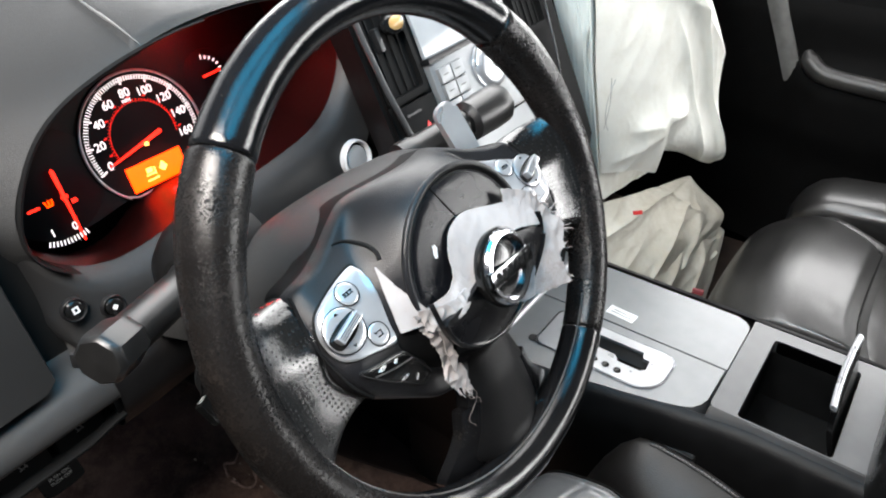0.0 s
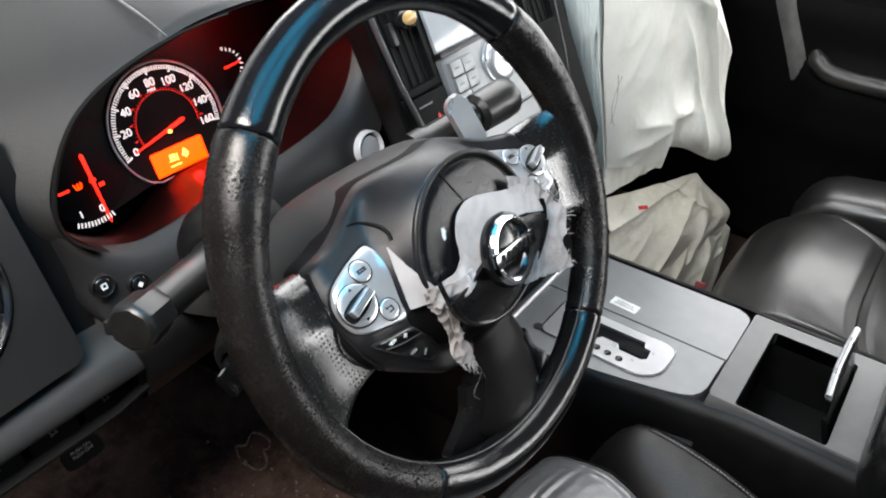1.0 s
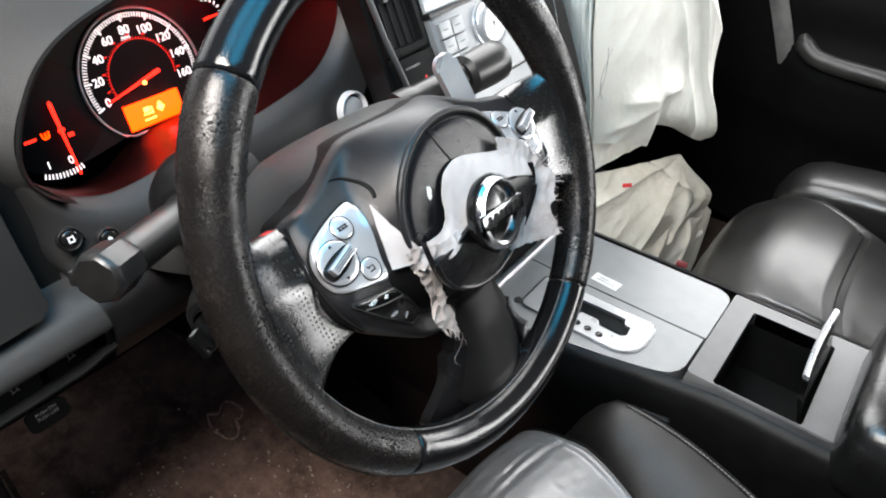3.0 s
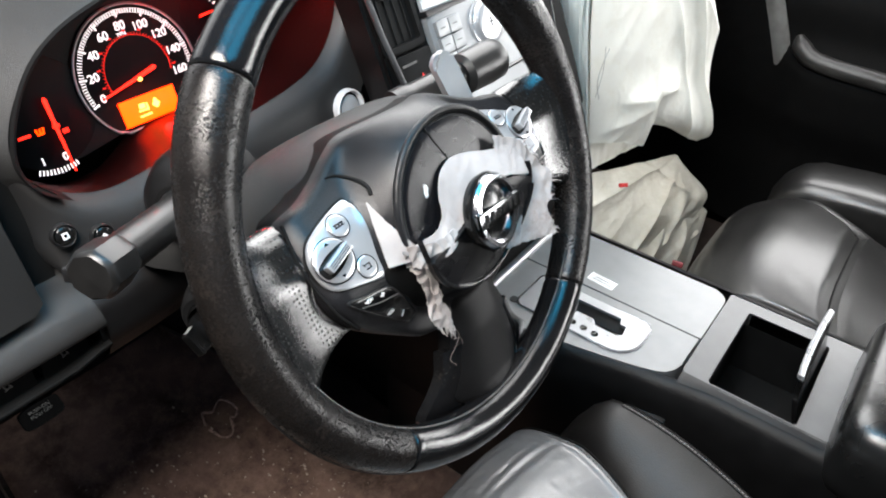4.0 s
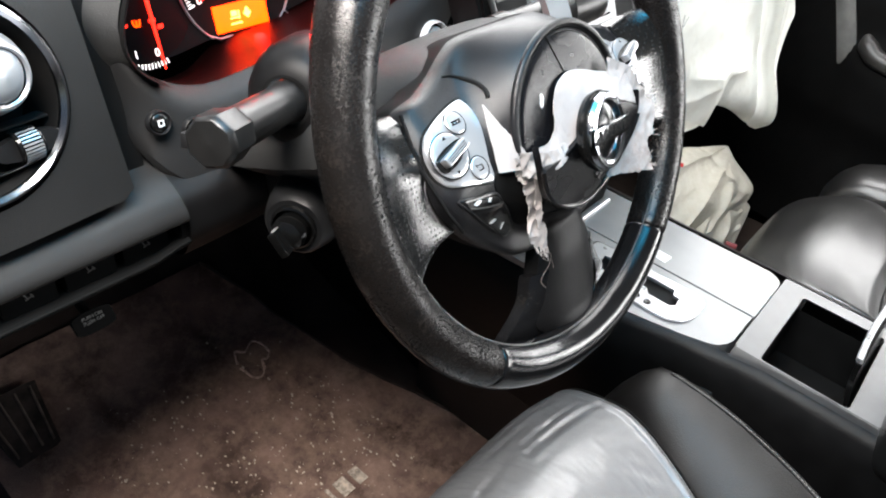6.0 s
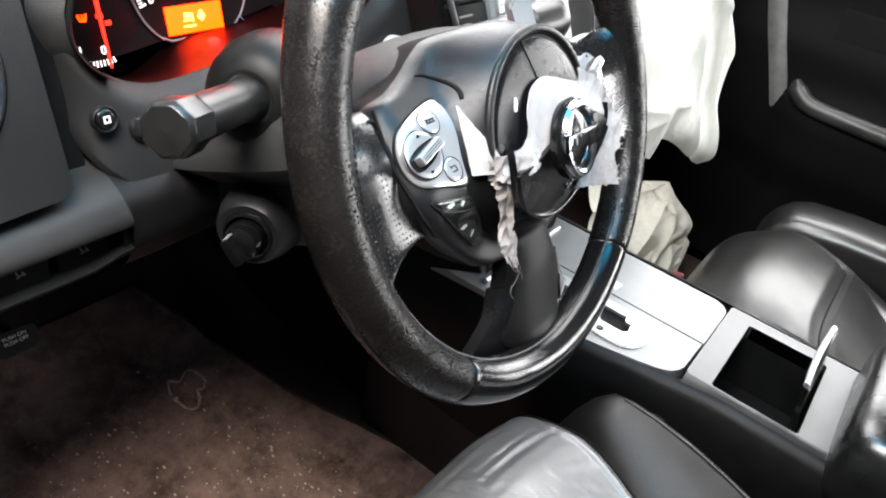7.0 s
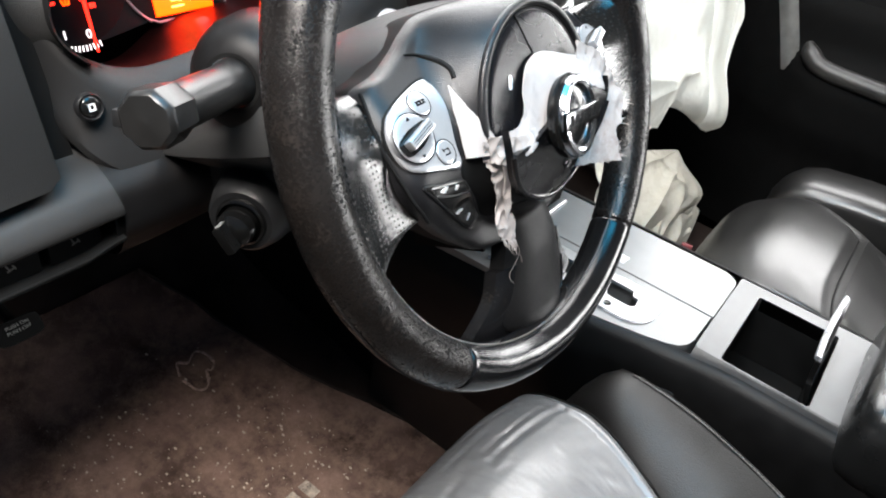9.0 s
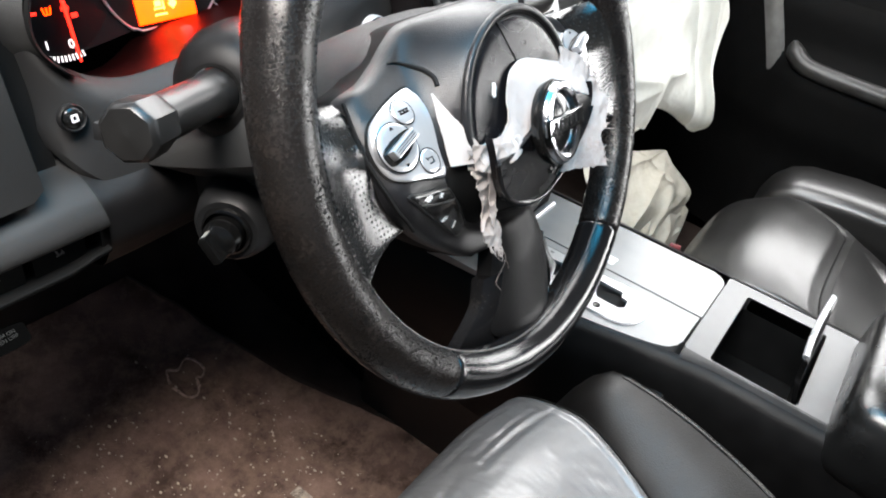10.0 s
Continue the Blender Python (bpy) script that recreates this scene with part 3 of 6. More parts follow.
# knee panel below the fascia
KNEE = [(0.262, 0.712), (0.254, 0.702), (0.244, 0.694), (0.236, 0.689), (0.222, 0.684), (0.209, 0.677), (0.201, 0.669), (0.1965, 0.662), (0.197, 0.6565), (0.201, 0.6545)]
part("knee_panel", from_grid([[(x, y, z) for y, z in spline(KNEE, 26)] for x in np.linspace(-0.46, -0.166, 24)]), FASCIA, dash)
SHADE = KNEE[:7] + [(0.198, 0.655), (0.199, 0.640), (0.206, 0.626), (0.226, 0.604), (0.300, 0.592), (0.460, 0.61)]
rows = []
for x in np.linspace(-0.1662, 0.20, 26):
    t = smooth(-0.15, 0.02, x)
    rows.append([(x, y + 0.03 * t * smooth(0.70, 0.63, z), z - 0.02 * t * smooth(0.69, 0.64, z)) for y, z in spline(SHADE, 34)])
# Near-black column plastic paints the column's shade on this stretch.
part("knee_lower", from_grid(rows), COLUMN, dash)
part("under_lip", from_grid([[(x, y, z + 0.006 * smooth(-0.20, -0.168, x)) for y, z in ((0.222, 0.631), (0.204, 0.6305), (0.2005, 0.629), (0.2000, 0.6265), (0.203, 0.624), (0.30, 0.618), (0.45, 0.62))] for x in np.linspace(-0.46, -0.166, 20)]), VOID, dash)
part("lip_edge", tube([(x, 0.2002, 0.6290 + 0.006 * smooth(-0.20, -0.168, x)) for x in np.linspace(-0.46, -0.166, 30)], 0.0011, 8), VOID, dash)
slot = part("switch_slot", from_grid([[(x, y, z) for y, z in ((0.2005, 0.6550), (0.226, 0.6560), (0.228, 0.640), (0.222, 0.630), (0.204, 0.630))] for x in np.linspace(-0.46, -0.168, 8)]), VOID, dash)
part("slot_end", moved(prism(rrect(-0.004, 0.004, -0.013, 0.013, 0.003), -0.016, -0.004, 0.001), facing((-0.1665, 0.200, 0.643), (0, -1, 0))), COLUMN, slot)
for k in range(5):
    x = -0.199 - 0.044 * k
    sw = part("switch", box(x - 0.019, x + 0.019, 0.208, 0.226, 0.6315, 0.6545, 0.0015), VOID, slot)
    part("switch_mark", moved(bars([(0, 0, 0.006, 0.0010, 20), (-0.002, 0.002, 0.0010, 0.005, 20), (0.002, 0.001, 0.0010, 0.004, 20)], 0, 0.0004), facing((x, 0.2078, 0.643), (0, -1, 0))), STITCH, sw)

brake = thing("parking_brake_pedal", "black foot parking brake pedal with white lettering", "pedal", m=facing((-0.186, 0.410, 0.404), (0.0, -0.80, 0.60)) @ Matrix.Scale(0.60, 4))
part("pad", prism(spline([(-0.034, -0.018), (-0.038, 0.0), (-0.034, 0.018), (0.0, 0.021), (0.034, 0.018), (0.038, 0.0), (0.034, -0.018), (0.0, -0.021)], 32, True), -0.006, 0.004, 0.002), VOID, brake)
part("arm", tube([(0, 0, -0.004), (0, 0.03, -0.03), (0, 0.11, -0.08), (0, 0.22, -0.16), (0, 0.30, -0.40), (0, 0.36, -0.60)], 0.009, 8), VOID, brake)
letters("lettering", "PUSH ON\nPUSH OFF", 0.0092, PRINT, brake, pose(0, 0.0045, 0.0045))

for k, x in enumerate((-0.163, -0.137)):
    z = 0.729 - 0.013 * k
    b = thing("trip_button", "small round black dash button with a white mark", "button", m=facing((x, face_y(z) - 0.0005, z), (0, -0.966, 0.259)), group="dash buttons")
    part("collar", lathe([(0.0095, -0.002), (0.0095, 0.0015), (0.0085, 0.0028), (0.0075, 0.0012)], 28, False), TRIM, b)
    part("cap", lathe([(0.0, 0.004), (0.005, 0.0038), (0.0066, 0.0026), (0.007, -0.002)], 28, False), BLACK, b)
    part("mark", bars([(-0.0018, 0, 0.0012, 0.005, 0), (0.0018, 0, 0.0012, 0.005, 0), (0, 0.002, 0.0045, 0.0011, 0), (0, -0.002, 0.0045, 0.0011, 0)] if k == 0 else [(0, 0, 0.0035, 0.0035, 45)], 0.0036, 0.0044), WHITE, b)

start = thing("start_button", "round start button with a wide chrome ring", "button", m=facing((0.1410, face_y(0.7205) - 0.0010, 0.7205), (0, -0.966, 0.259)))
# Pale plastic colour stands in for the chrome ring's bright reflection.
part("chrome_ring", lathe([(0.0160, -0.002), (0.0163, 0.005), (0.0176, 0.0066), (0.0192, 0.005), (0.0198, -0.002)], 40, False), PALE_SATIN, start)
part("cap", lathe([(0.0, 0.0046), (0.009, 0.0044), (0.0134, 0.0034), (0.0142, -0.002)], 40, False), PADDLE, start)
part("gap", lathe([(0.0138, 0.0005), (0.0164, 0.0005)], 40, False), VOID, start)

# ---- instrument cluster ----
CM = facing((0, 0.331, 0.75), (0, -0.966, 0.259))
cl = thing("instrument_cluster", "lit instrument cluster with red needles and orange display", "instrument cluster", m=CM)
part("face", prism([(x, (z - 0.75) * (1.12 if z > 0.80 else 1.5) - 0.006) for x, z in OPEN], -0.004, 0.0, 0), DIAL, cl)
SX, SY, SR = -0.012, 0.028, 0.059
sp = part("speedometer", moved(lathe([(0.0, 0.0008), (SR - 0.001, 0.0008), (SR, 0.0004)], 72, False), pose(SX, SY, 0)), DIAL, cl)
arc = [(SX + SR * math.cos(radians(a)), SY + SR * math.sin(radians(a)), 0.002) for a in np.linspace(-40, 232, 90)]
part("ring", tube(arc, 0.0012, 8), SATIN, sp)
part("lower_frame", tube([(-0.0495, -0.0165, 0.002), (-0.0415, -0.0205, 0.002), (0.0225, -0.0200, 0.002), (0.0335, -0.0090, 0.002), (0.0400, -0.0160, 0.002)], 0.0010, 8), SATIN, sp)


def polar(cx, cy, r, a):
    return cx + r * math.cos(radians(a)), cy + r * math.sin(radians(a))


marks = []
for i in range(81):
    a = 199 - 214 * i / 80
    big = i % 10 == 0
    x, y = polar(SX, SY, 0.0520 if big else 0.0530, a)
    marks.append((x, y, 0.0065 if big else 0.0040, 0.0013 if big else 0.00065, a))
tagged(part("scale", bars(marks, 0.001, 0.0016), GLOW_WHITE, sp), kind="stuff")
for i in range(9):
    x, y = polar(SX - 0.0008, SY - 0.0006, 0.0418, 197 - 26.3 * i)
    letters("number", str(20 * i), 0.0105, GLOW_WHITE, sp, pose(x, y, 0.0014))
letters("unit", "MPH", 0.0042, GLOW_WHITE, sp, pose(SX - 0.003, SY + 0.0345, 0.0014))
tagged(part("inner_scale", bars([(*polar(SX, SY, 0.0330, a), 0.0022, 0.0005, a) for a in range(-10, 200, 5)] + [(*polar(SX, SY, 0.0320, a), 0.0004, 0.0030, a) for a in range(-10, 200, 5)], 0.001, 0.0014), GLOW_RED_DIM, sp), kind="stuff")
tagged(part("inner_legend", bars([(*polar(SX, SY, 0.0365, a), 0.0030, 0.0014, 0) for a in range(-5, 200, 24)], 0.001, 0.0014), GLOW_RED_DIM, sp), kind="stuff")
part("needle", moved(prism([(-0.044, -0.0005), (-0.044, 0.0005), (0.014, 0.0019), (0.016, 0.0), (0.014, -0.0019)], 0.004, 0.006, 0.0004), pose(SX, SY - 0.003, 0, 0, 0, 13)), GLOW_RED, sp)
part("needle_hub", moved(lathe([(0.0, 0.0075), (0.0018, 0.0072), (0.0021, 0.005)], 18, False), pose(SX - 0.004, SY - 0.006, 0)), GLOW_AMBER, sp)
lcd = part("display", moved(box(-0.0285, 0.0285, -0.0118, 0.0118, 0.0016, 0.0030, 0.0004), pose(-0.0145, -0.0045, 0)), GLOW_ORANGE, cl, "glowing orange message display")
part("warning_symbol", moved(bars([(-0.008, -0.001, 0.009, 0.0012, 0), (-0.008, 0.003, 0.006, 0.0045, 0), (-0.003, 0.001, 0.0012, 0.007, 0), (0.006, 0.001, 0.006, 0.006, 45), (0.006, 0.0045, 0.003, 0.003, 45), (-0.007, -0.006, 0.012, 0.0014, 0)], 0.0032, 0.0036), pose(-0.0145, -0.0045, 0)), GLOW_AMBER, lcd)
TX, TY = -0.108, 0.022
ta = part("tachometer", moved(lathe([(0.0, 0.0006), (0.046, 0.0006), (0.047, 0.0)], 60, False), pose(TX, TY, 0)), DIAL, cl)
tagged(part("scale", bars([(*polar(TX, TY, 0.0500, a), 0.0045, 0.0009, a) for a in np.linspace(246, 284, 12)], 0.001, 0.0016), GLOW_WHITE, ta), kind="stuff")
letters("number", "1", 0.0095, GLOW_WHITE, ta, pose(*polar(TX, TY, 0.0405, 250), 0.0014))
letters("number", "0", 0.0095, GLOW_WHITE, ta, pose(*polar(TX, TY, 0.0405, 277), 0.0014))
part("needle", moved(prism([(-0.054, -0.0006), (-0.054, 0.0006), (0.010, 0.0016), (0.012, 0.0), (0.010, -0.0016)], 0.004, 0.006, 0.0004), pose(TX + 0.0065, TY, 0, 0, 0, 90)), GLOW_RED, ta)
part("tell_tale_row", bars([(-0.127, 0.008, 0.010, 0.0022, 0), (-0.100, 0.008, 0.006, 0.003, 0), (-0.094, 0.002, 0.005, 0.0035, 0)], 0.001, 0.0014), GLOW_RED, cl)
part("amber_tell_tale", bars([(-0.1165, 0.0085, 0.0009, 0.005, 12), (-0.1110, 0.0085, 0.0009, 0.005, -12), (-0.1137, 0.0085, 0.001, 0.004, 0), (-0.1137, 0.0058, 0.005, 0.0008, 0)], 0.001, 0.0014), GLOW_ORANGE, cl)
FX, FY = 0.072, 0.058
fu = part("fuel_gauge", moved(lathe([(0.0, 0.0006), (0.024, 0.0006), (0.025, 0.0)], 48, False), pose(FX, FY, 0)), DIAL, cl)
tagged(part("scale", bars([(*polar(FX, FY, 0.0165, a), 0.003, 0.0011, a) for a in np.linspace(-55, 75, 9)], 0.001, 0.0016), GLOW_WHITE, fu), kind="stuff")
letters("letter", "F", 0.006, GLOW_WHITE, fu, pose(FX + 0.000, FY + 0.017, 0.0014))
letters("letter", "E", 0.006, GLOW_WHITE, fu, pose(FX + 0.007, FY - 0.017, 0.0014))
part("needle", moved(prism([(-0.006, -0.001), (-0.006, 0.001), (0.014, 0.0005), (0.014, -0.0005)], 0.003, 0.005, 0.0003), pose(FX, FY, 0, 0, 0, 4)), GLOW_RED, fu)
rg = part("temperature_gauge", moved(lathe([(0.0, 0.0006), (0.046, 0.0006), (0.047, 0.0)], 60, False), pose(0.108, 0.03, 0)), DIAL, cl)
tagged(part("scale", bars([(*polar(0.108, 0.03, 0.040, a), 0.004, 0.001, a) for a in np.linspace(-60, 60, 15)], 0.001, 0.0014), GLOW_RED, rg), kind="stuff")
part("odometer_dot", bars([(0.112, 0.018, 0.002, 0.004, 0)], 0.001, 0.003), WHITE, cl)

# ---- steering wheel ----
RAKE = radians(24.73)
WN = Vector((0, -math.cos(RAKE), math.sin(RAKE)))
WM = facing((0, 0, 0.78), WN)
wheel = thing("steering_wheel", "worn black leather steering wheel with a burst airbag cover", "steering wheel", m=WM)
RR = 0.176


def rim_arc(a0, a1, n, r_scale=1.0, end=0.0012):
    """A stretch of the rim between two angles, slightly drawn in at its stitched ends."""
    rows = []
    angs = np.concatenate([[a0, a0 + 0.25, a0 + 0.8], np.linspace(a0 + 2, a1 - 2, n), [a1 - 0.8, a1 - 0.25, a1]])
    for k, a in enumerate(angs):
        e = end if k in (0, len(angs) - 1) else end * 0.4 if k in (1, len(angs) - 2) else 0.0
        thumb = 0.0022 * math.exp(-((a % 360 - 142) / 16) ** 2) + 0.0022 * math.exp(-((a % 360 - 38) / 16) ** 2)
        rr, rc = (0.0158 + thumb) * r_scale - e + 0.00035 * wob(a * 0.05, 1.3, 0, 3), (0.0172 + thumb) * r_scale - e + 0.00035 * wob(a * 0.05, 4.1, 0, 3)
        c, s = math.cos(radians(a)), math.sin(radians(a))
        rows.append([((RR + rr * math.cos(b)) * c, (RR + rr * math.cos(b)) * s, rc * math.sin(b)) for b in np.linspace(0, 2 * math.pi, 28, endpoint=False)])
    return from_grid(rows, close_v=True, caps=True)


part("upper_rim", rim_arc(45, 135, 50), RIM_SMOOTH, wheel, "smooth polished upper rim")
part("left_grip", rim_arc(135.2, 231, 54), GRIP, wheel, "worn perforated leather grip")
part("lower_rim", rim_arc(231.2, 308.8, 40), RIM_SMOOTH, wheel, "smooth polished lower rim")
part("right_grip", rim_arc(309, 404.8, 54), GRIP, wheel)

for nm, a0, a1 in (("left", 137, 229), ("right", 311, 403)):
    st = []
    for a in np.arange(a0, a1, 1.35):
        q = []
        for da, bb in ((0.0, 2.30), (0.75, 2.42)):
            c, s = math.cos(radians(a + da)), math.sin(radians(a + da))
            q.append(((RR + 0.0162 * math.cos(bb)) * c, (RR + 0.0162 * math.cos(bb)) * s, 0.0175 * math.sin(bb)))
        st.append(tube(q, 0.00035, 4))
    tagged(part("grip_stitching", join(*st), HUB_DARK, wheel), kind="stuff")


st = []
for a in np.arange(198, 318, 0.9):
    q = []
    for da, bb in ((0.0, 2.78), (0.62, 2.84)):
        c, t = math.cos(radians(a + da)), math.sin(radians(a + da))
        q.append(((RR + 0.0161 * math.cos(bb)) * c, (RR + 0.0161 * math.cos(bb)) * t, 0.0175 * math.sin(bb)))
    st.append(tube(q, 0.00042, 4))
tagged(part("inner_stitching", join(*st), STITCH, wheel, "worn pale stitching on the inner rim"), kind="stuff")
part("outer_seam", tube([((RR + 0.0160 * math.cos(0.10)) * math.cos(radians(a)), (RR + 0.0160 * math.cos(0.10)) * math.sin(radians(a)), 0.0174 * math.sin(0.10)) for a in np.linspace(196, 345, 90)], 0.00055, 5), TRIM, wheel)


def dome_c(r):
    return 0.0235 - r * r


def hub_c(a, b):
    """Height of the hub's skin over the wheel's plane: a round raised boss in a skin whose top rolls away."""
    r = math.hypot(a, b + 0.004)
    out = 0.007 - 0.35 * max(b, -0.015) - 0.020 * smooth(-0.018, -0.075, b) - 0.010 * smooth(0.012, 0.052, b) - 0.008 * smooth(0.108, 0.130, abs(a))
    return out + (dome_c(r) - out) * (1 - smooth(0.057, 0.081, r))


half = [(0.0, 0.0660), (-0.040, 0.0635), (-0.060, 0.0565), (-0.078, 0.0475), (-0.097, 0.0405), (-0.1195, 0.0345), (-0.1252, 0.0140), (-0.1250, -0.0070), (-0.1215, -0.0235), (-0.112, -0.0390), (-0.098, -0.0525), (-0.079, -0.0675), (-0.064, -0.0785), (-0.050, -0.0880), (-0.030, -0.0930), (0.0, -0.095)]
HUBL = spline(half + [(-a, b) for a, b in half[-2:0:-1]], 160, True)
rows = [[(a * s, b * s, hub_c(a * s, b * s)) for a, b in HUBL] for s in [0.02, 0.15, 0.3] + list(np.linspace(0.40, 0.95, 26))]
rows += [[(a * s, b * s, hub_c(a * s, b * s) - d) for a, b in HUBL] for s, d in ((0.970, 0.0006), (0.984, 0.0018), (0.995, 0.0045), (1.0, 0.0085))]
part("hub_cover", from_grid(rows, close_v=True), HUB, wheel)
part("hub_skirt", from_grid([[(a * s, b * s, hub_c(a * s, b * s) - d) for a, b in HUBL] for s, d in ((1.0, 0.0085), (0.998, 0.014), (0.985, 0.028), (0.85, 0.045))], close_v=True, caps=True), VOID, wheel)
part("hub_back", lathe([(0.040, -0.075), (0.046, -0.060), (0.052, -0.035), (0.05, -0.02)], 40), HUB_DARK, wheel)

# leather-covered spokes that sweep from the hub's side seams into the rim
SEAM = spline([(0.108, -0.043), (0.1135, -0.0365), (0.1215, -0.0235), (0.1250, -0.0070), (0.1252, 0.0140), (0.1195, 0.0345)], 26)
for sx in (-1, 1):
    rows = []
    for u in np.linspace(0, 1, 18):
        r = []
        for k, (a, b) in enumerate(SEAM):
            v = k / (len(SEAM) - 1)
            ob_, oc = -0.066 + 0.106 * v, 0.0060 + 0.0045 * math.sin(math.pi * v)
            oa = math.sqrt(0.1660 ** 2 - ob_ ** 2)
            w = u ** 2.2
            bb_ = b + (ob_ - b) * (u ** 2.2 if v < 0.25 else u ** (2.2 - 0.9 * smooth(0.25, 0.6, v)))
            edge = 0.006 * (max(0.0, 1 - v / 0.10) ** 2 + max(0.0, (v - 0.90) / 0.10) ** 2)
            ci = min(hub_c(a - 0.004, b) - 0.0010, -0.0008) - 0.10 * max(0.0, b - 0.012)
            r.append((sx * (a - 0.004 + (oa - a + 0.004) * u), bb_, ci + (oc - ci) * w - edge))
        rows.append(r)
    part("side_spoke", slab(rows, 0.008), SPOKE, wheel)
    part("bezel_seam", tube([(sx * (a - 0.0012), b, hub_c(a - 0.004, b) - 0.0012) for a, b in SEAM], 0.0011, 8), VOID, wheel)


def low_spoke(u, v, grow=0.0):
    """A point of the lower spoke's skin, which flows out of the hub and ends in a rounded foot."""
    b = -0.060 - 0.102 * u
    w = 0.021 + 0.020 * smooth(0.0, 0.75, u) + grow + 0.034 * max(0.0, 1 - u / 0.28) ** 2
    if u > 0.86:
        w *= math.sqrt(max(0.0, 1 - ((u - 0.86) / 0.15) ** 2 * 0.55))
    a = 0.010 - 0.012 * min(u, 0.85) - 0.008 * max(0.0, 1 - u / 0.28) ** 2 + w * v
    c = 0.004 - 0.005 * u + 0.011 * (1 - abs(v) ** 2.4) - 0.010 - grow * 0.30 + 0.002 * smooth(0.9, 1.0, u)
    k = smooth(0.05, 0.50, u)
    return (a, b, (hub_c(a, max(b, -0.085)) + 0.0012 - 0.004 * abs(v) ** 6) * (1 - k) + c * k)


part("lower_spoke", slab([[low_spoke(u, v) for v in np.linspace(-1, 1, 20)] for u in np.linspace(0, 1, 40)], 0.012), SPOKE_PLATE, wheel, "plain dark spoke plate with rounded foot")
part("spoke_collar", slab([[low_spoke(u, v, 0.006 + 0.036 * smooth(0.62, 1.08, u)) for v in np.linspace(-1, 1, 26)] for u in np.linspace(0.50, 1.12, 22)], 0.010), RIM_SMOOTH, wheel, "leather collar where the spoke enters the rim")
part("plate_lip", tube([Vector(low_spoke(u, 1)) + Vector((0.0005, 0, 0.0008)) for u in np.linspace(0.72, 1.0, 20)] + [Vector(low_spoke(1.0, v)) + Vector((0, -0.0006, 0.0008)) for v in np.linspace(0.9, 0.55, 6)], 0.0011, 8), DARK_CHROME, wheel)

# round airbag cover, split open
AR = 0.0600
CY = -0.004
UP = [(-0.070, -0.020), (-0.050, -0.012), (-0.026, -0.009), (-0.015, 0.000), (-0.005, 0.010), (0.026, 0.010), (0.043, 0.002), (0.070, -0.006)]
LO = [(-0.070, -0.022), (-0.056, -0.020), (-0.036, -0.019), (-0.020, -0.013), (0.000, -0.006), (0.030, -0.003), (0.048, -0.008), (0.070, -0.020)]


def bend(table, a):
    return float(np.interp(a, [p[0] for p in table], [p[1] for p in table]))


def disc(a, r=AR):
    return math.sqrt(max(0.0, r * r - a * a))


def flap_c(b):
    return 0.0215 + 0.0155 * smooth(-0.066, -0.008, b)


na = [AR * math.sin(t) for t in np.linspace(-math.pi / 2 + 0.02, math.pi / 2 - 0.02, 60)]
rows = []
for a in na:
    lo, hi = CY - disc(a), CY + disc(a)
    lo = min(hi - 0.0003, max(lo, bend(UP, a)))
    r = []
    for v in np.linspace(0, 1, 22):
        b = lo + (hi - lo) * v
        q = math.hypot(a, b - CY)
        r.append((a, b, dome_c(q) + 0.0008 - 0.0016 * smooth(0.054, 0.0590, q)))
    rows.append(r)
cover = part("airbag_cover", slab(rows, 0.006), HUB_DARK, wheel)
FR = 0.0625
rows = []
for t in np.linspace(-math.pi / 2 + 0.02, math.pi / 2 - 0.02, 60):
    a = FR * math.sin(t)
    lo, hi = -0.002 - disc(a, FR), -0.002 + disc(a, FR)
    hi = max(lo + 0.0003, min(hi, bend(LO, a)))
    rows.append([(a, lo + (hi - lo) * v, flap_c(lo + (hi - lo) * v)) for v in np.linspace(0, 1, 18)])
flap = part("torn_flap", slab(rows, 0.0055), HUB_DARK, wheel, "torn black flap that carries the badge")
part("flap_edge", tube([(0.0618 * math.cos(t), -0.002 + 0.0618 * math.sin(t), flap_c(-0.002 + 0.0618 * math.sin(t)) - 0.0002) for t in np.linspace(radians(197), radians(344), 80)], 0.0021, 12), RIM_SMOOTH, flap)
part("embossed_legend", bars([(0.012 + 0.0042 * k, -0.0478 + 0.0016 * k, 0.0030, 0.0014, 18) for k in range(5)] + [(0.013 + 0.0036 * k, -0.0508 + 0.0014 * k, 0.0024, 0.0012, 18) for k in range(5)], flap_c(-0.048) - 0.001, flap_c(-0.048) + 0.0010), TRIM, flap)
part("cover_ring", tube([(0.0618 * math.cos(t), CY + 0.0618 * math.sin(t), dome_c(0.0618) + 0.0004) for t in np.linspace(radians(-12), radians(186), 120)], 0.0027, 14), HUB, wheel)
part("ring_groove", tube([(0.0588 * math.cos(t), CY + 0.0588 * math.sin(t), dome_c(0.0588) - 0.0002) for t in np.linspace(radians(-12), radians(188), 110)], 0.0007, 6), VOID, wheel)
seam = [(-0.0150, 0.0530), (-0.0125, 0.0460), (-0.0085, 0.0360), (-0.0040, 0.0260)]
part("tear_line", tube([(a, b, dome_c(math.hypot(a, b - CY)) + 0.0007) for a, b in spline(seam, 14)], 0.0007, 6), VOID, cover)
part("scuff", moved(prism([(-0.0016, -0.0040), (0.0006, -0.0034), (0.0012, -0.0006), (0.0024, 0.0012), (0.0014, 0.0044), (0.0002, 0.0022), (-0.0004, 0.0048), (-0.0012, 0.0014), (-0.0022, -0.0012)], 0, 0.0006, 0), pose(-0.0330, 0.0167, dome_c(0.039) + 0.0008)), WHITE, cover, "small white scrape")
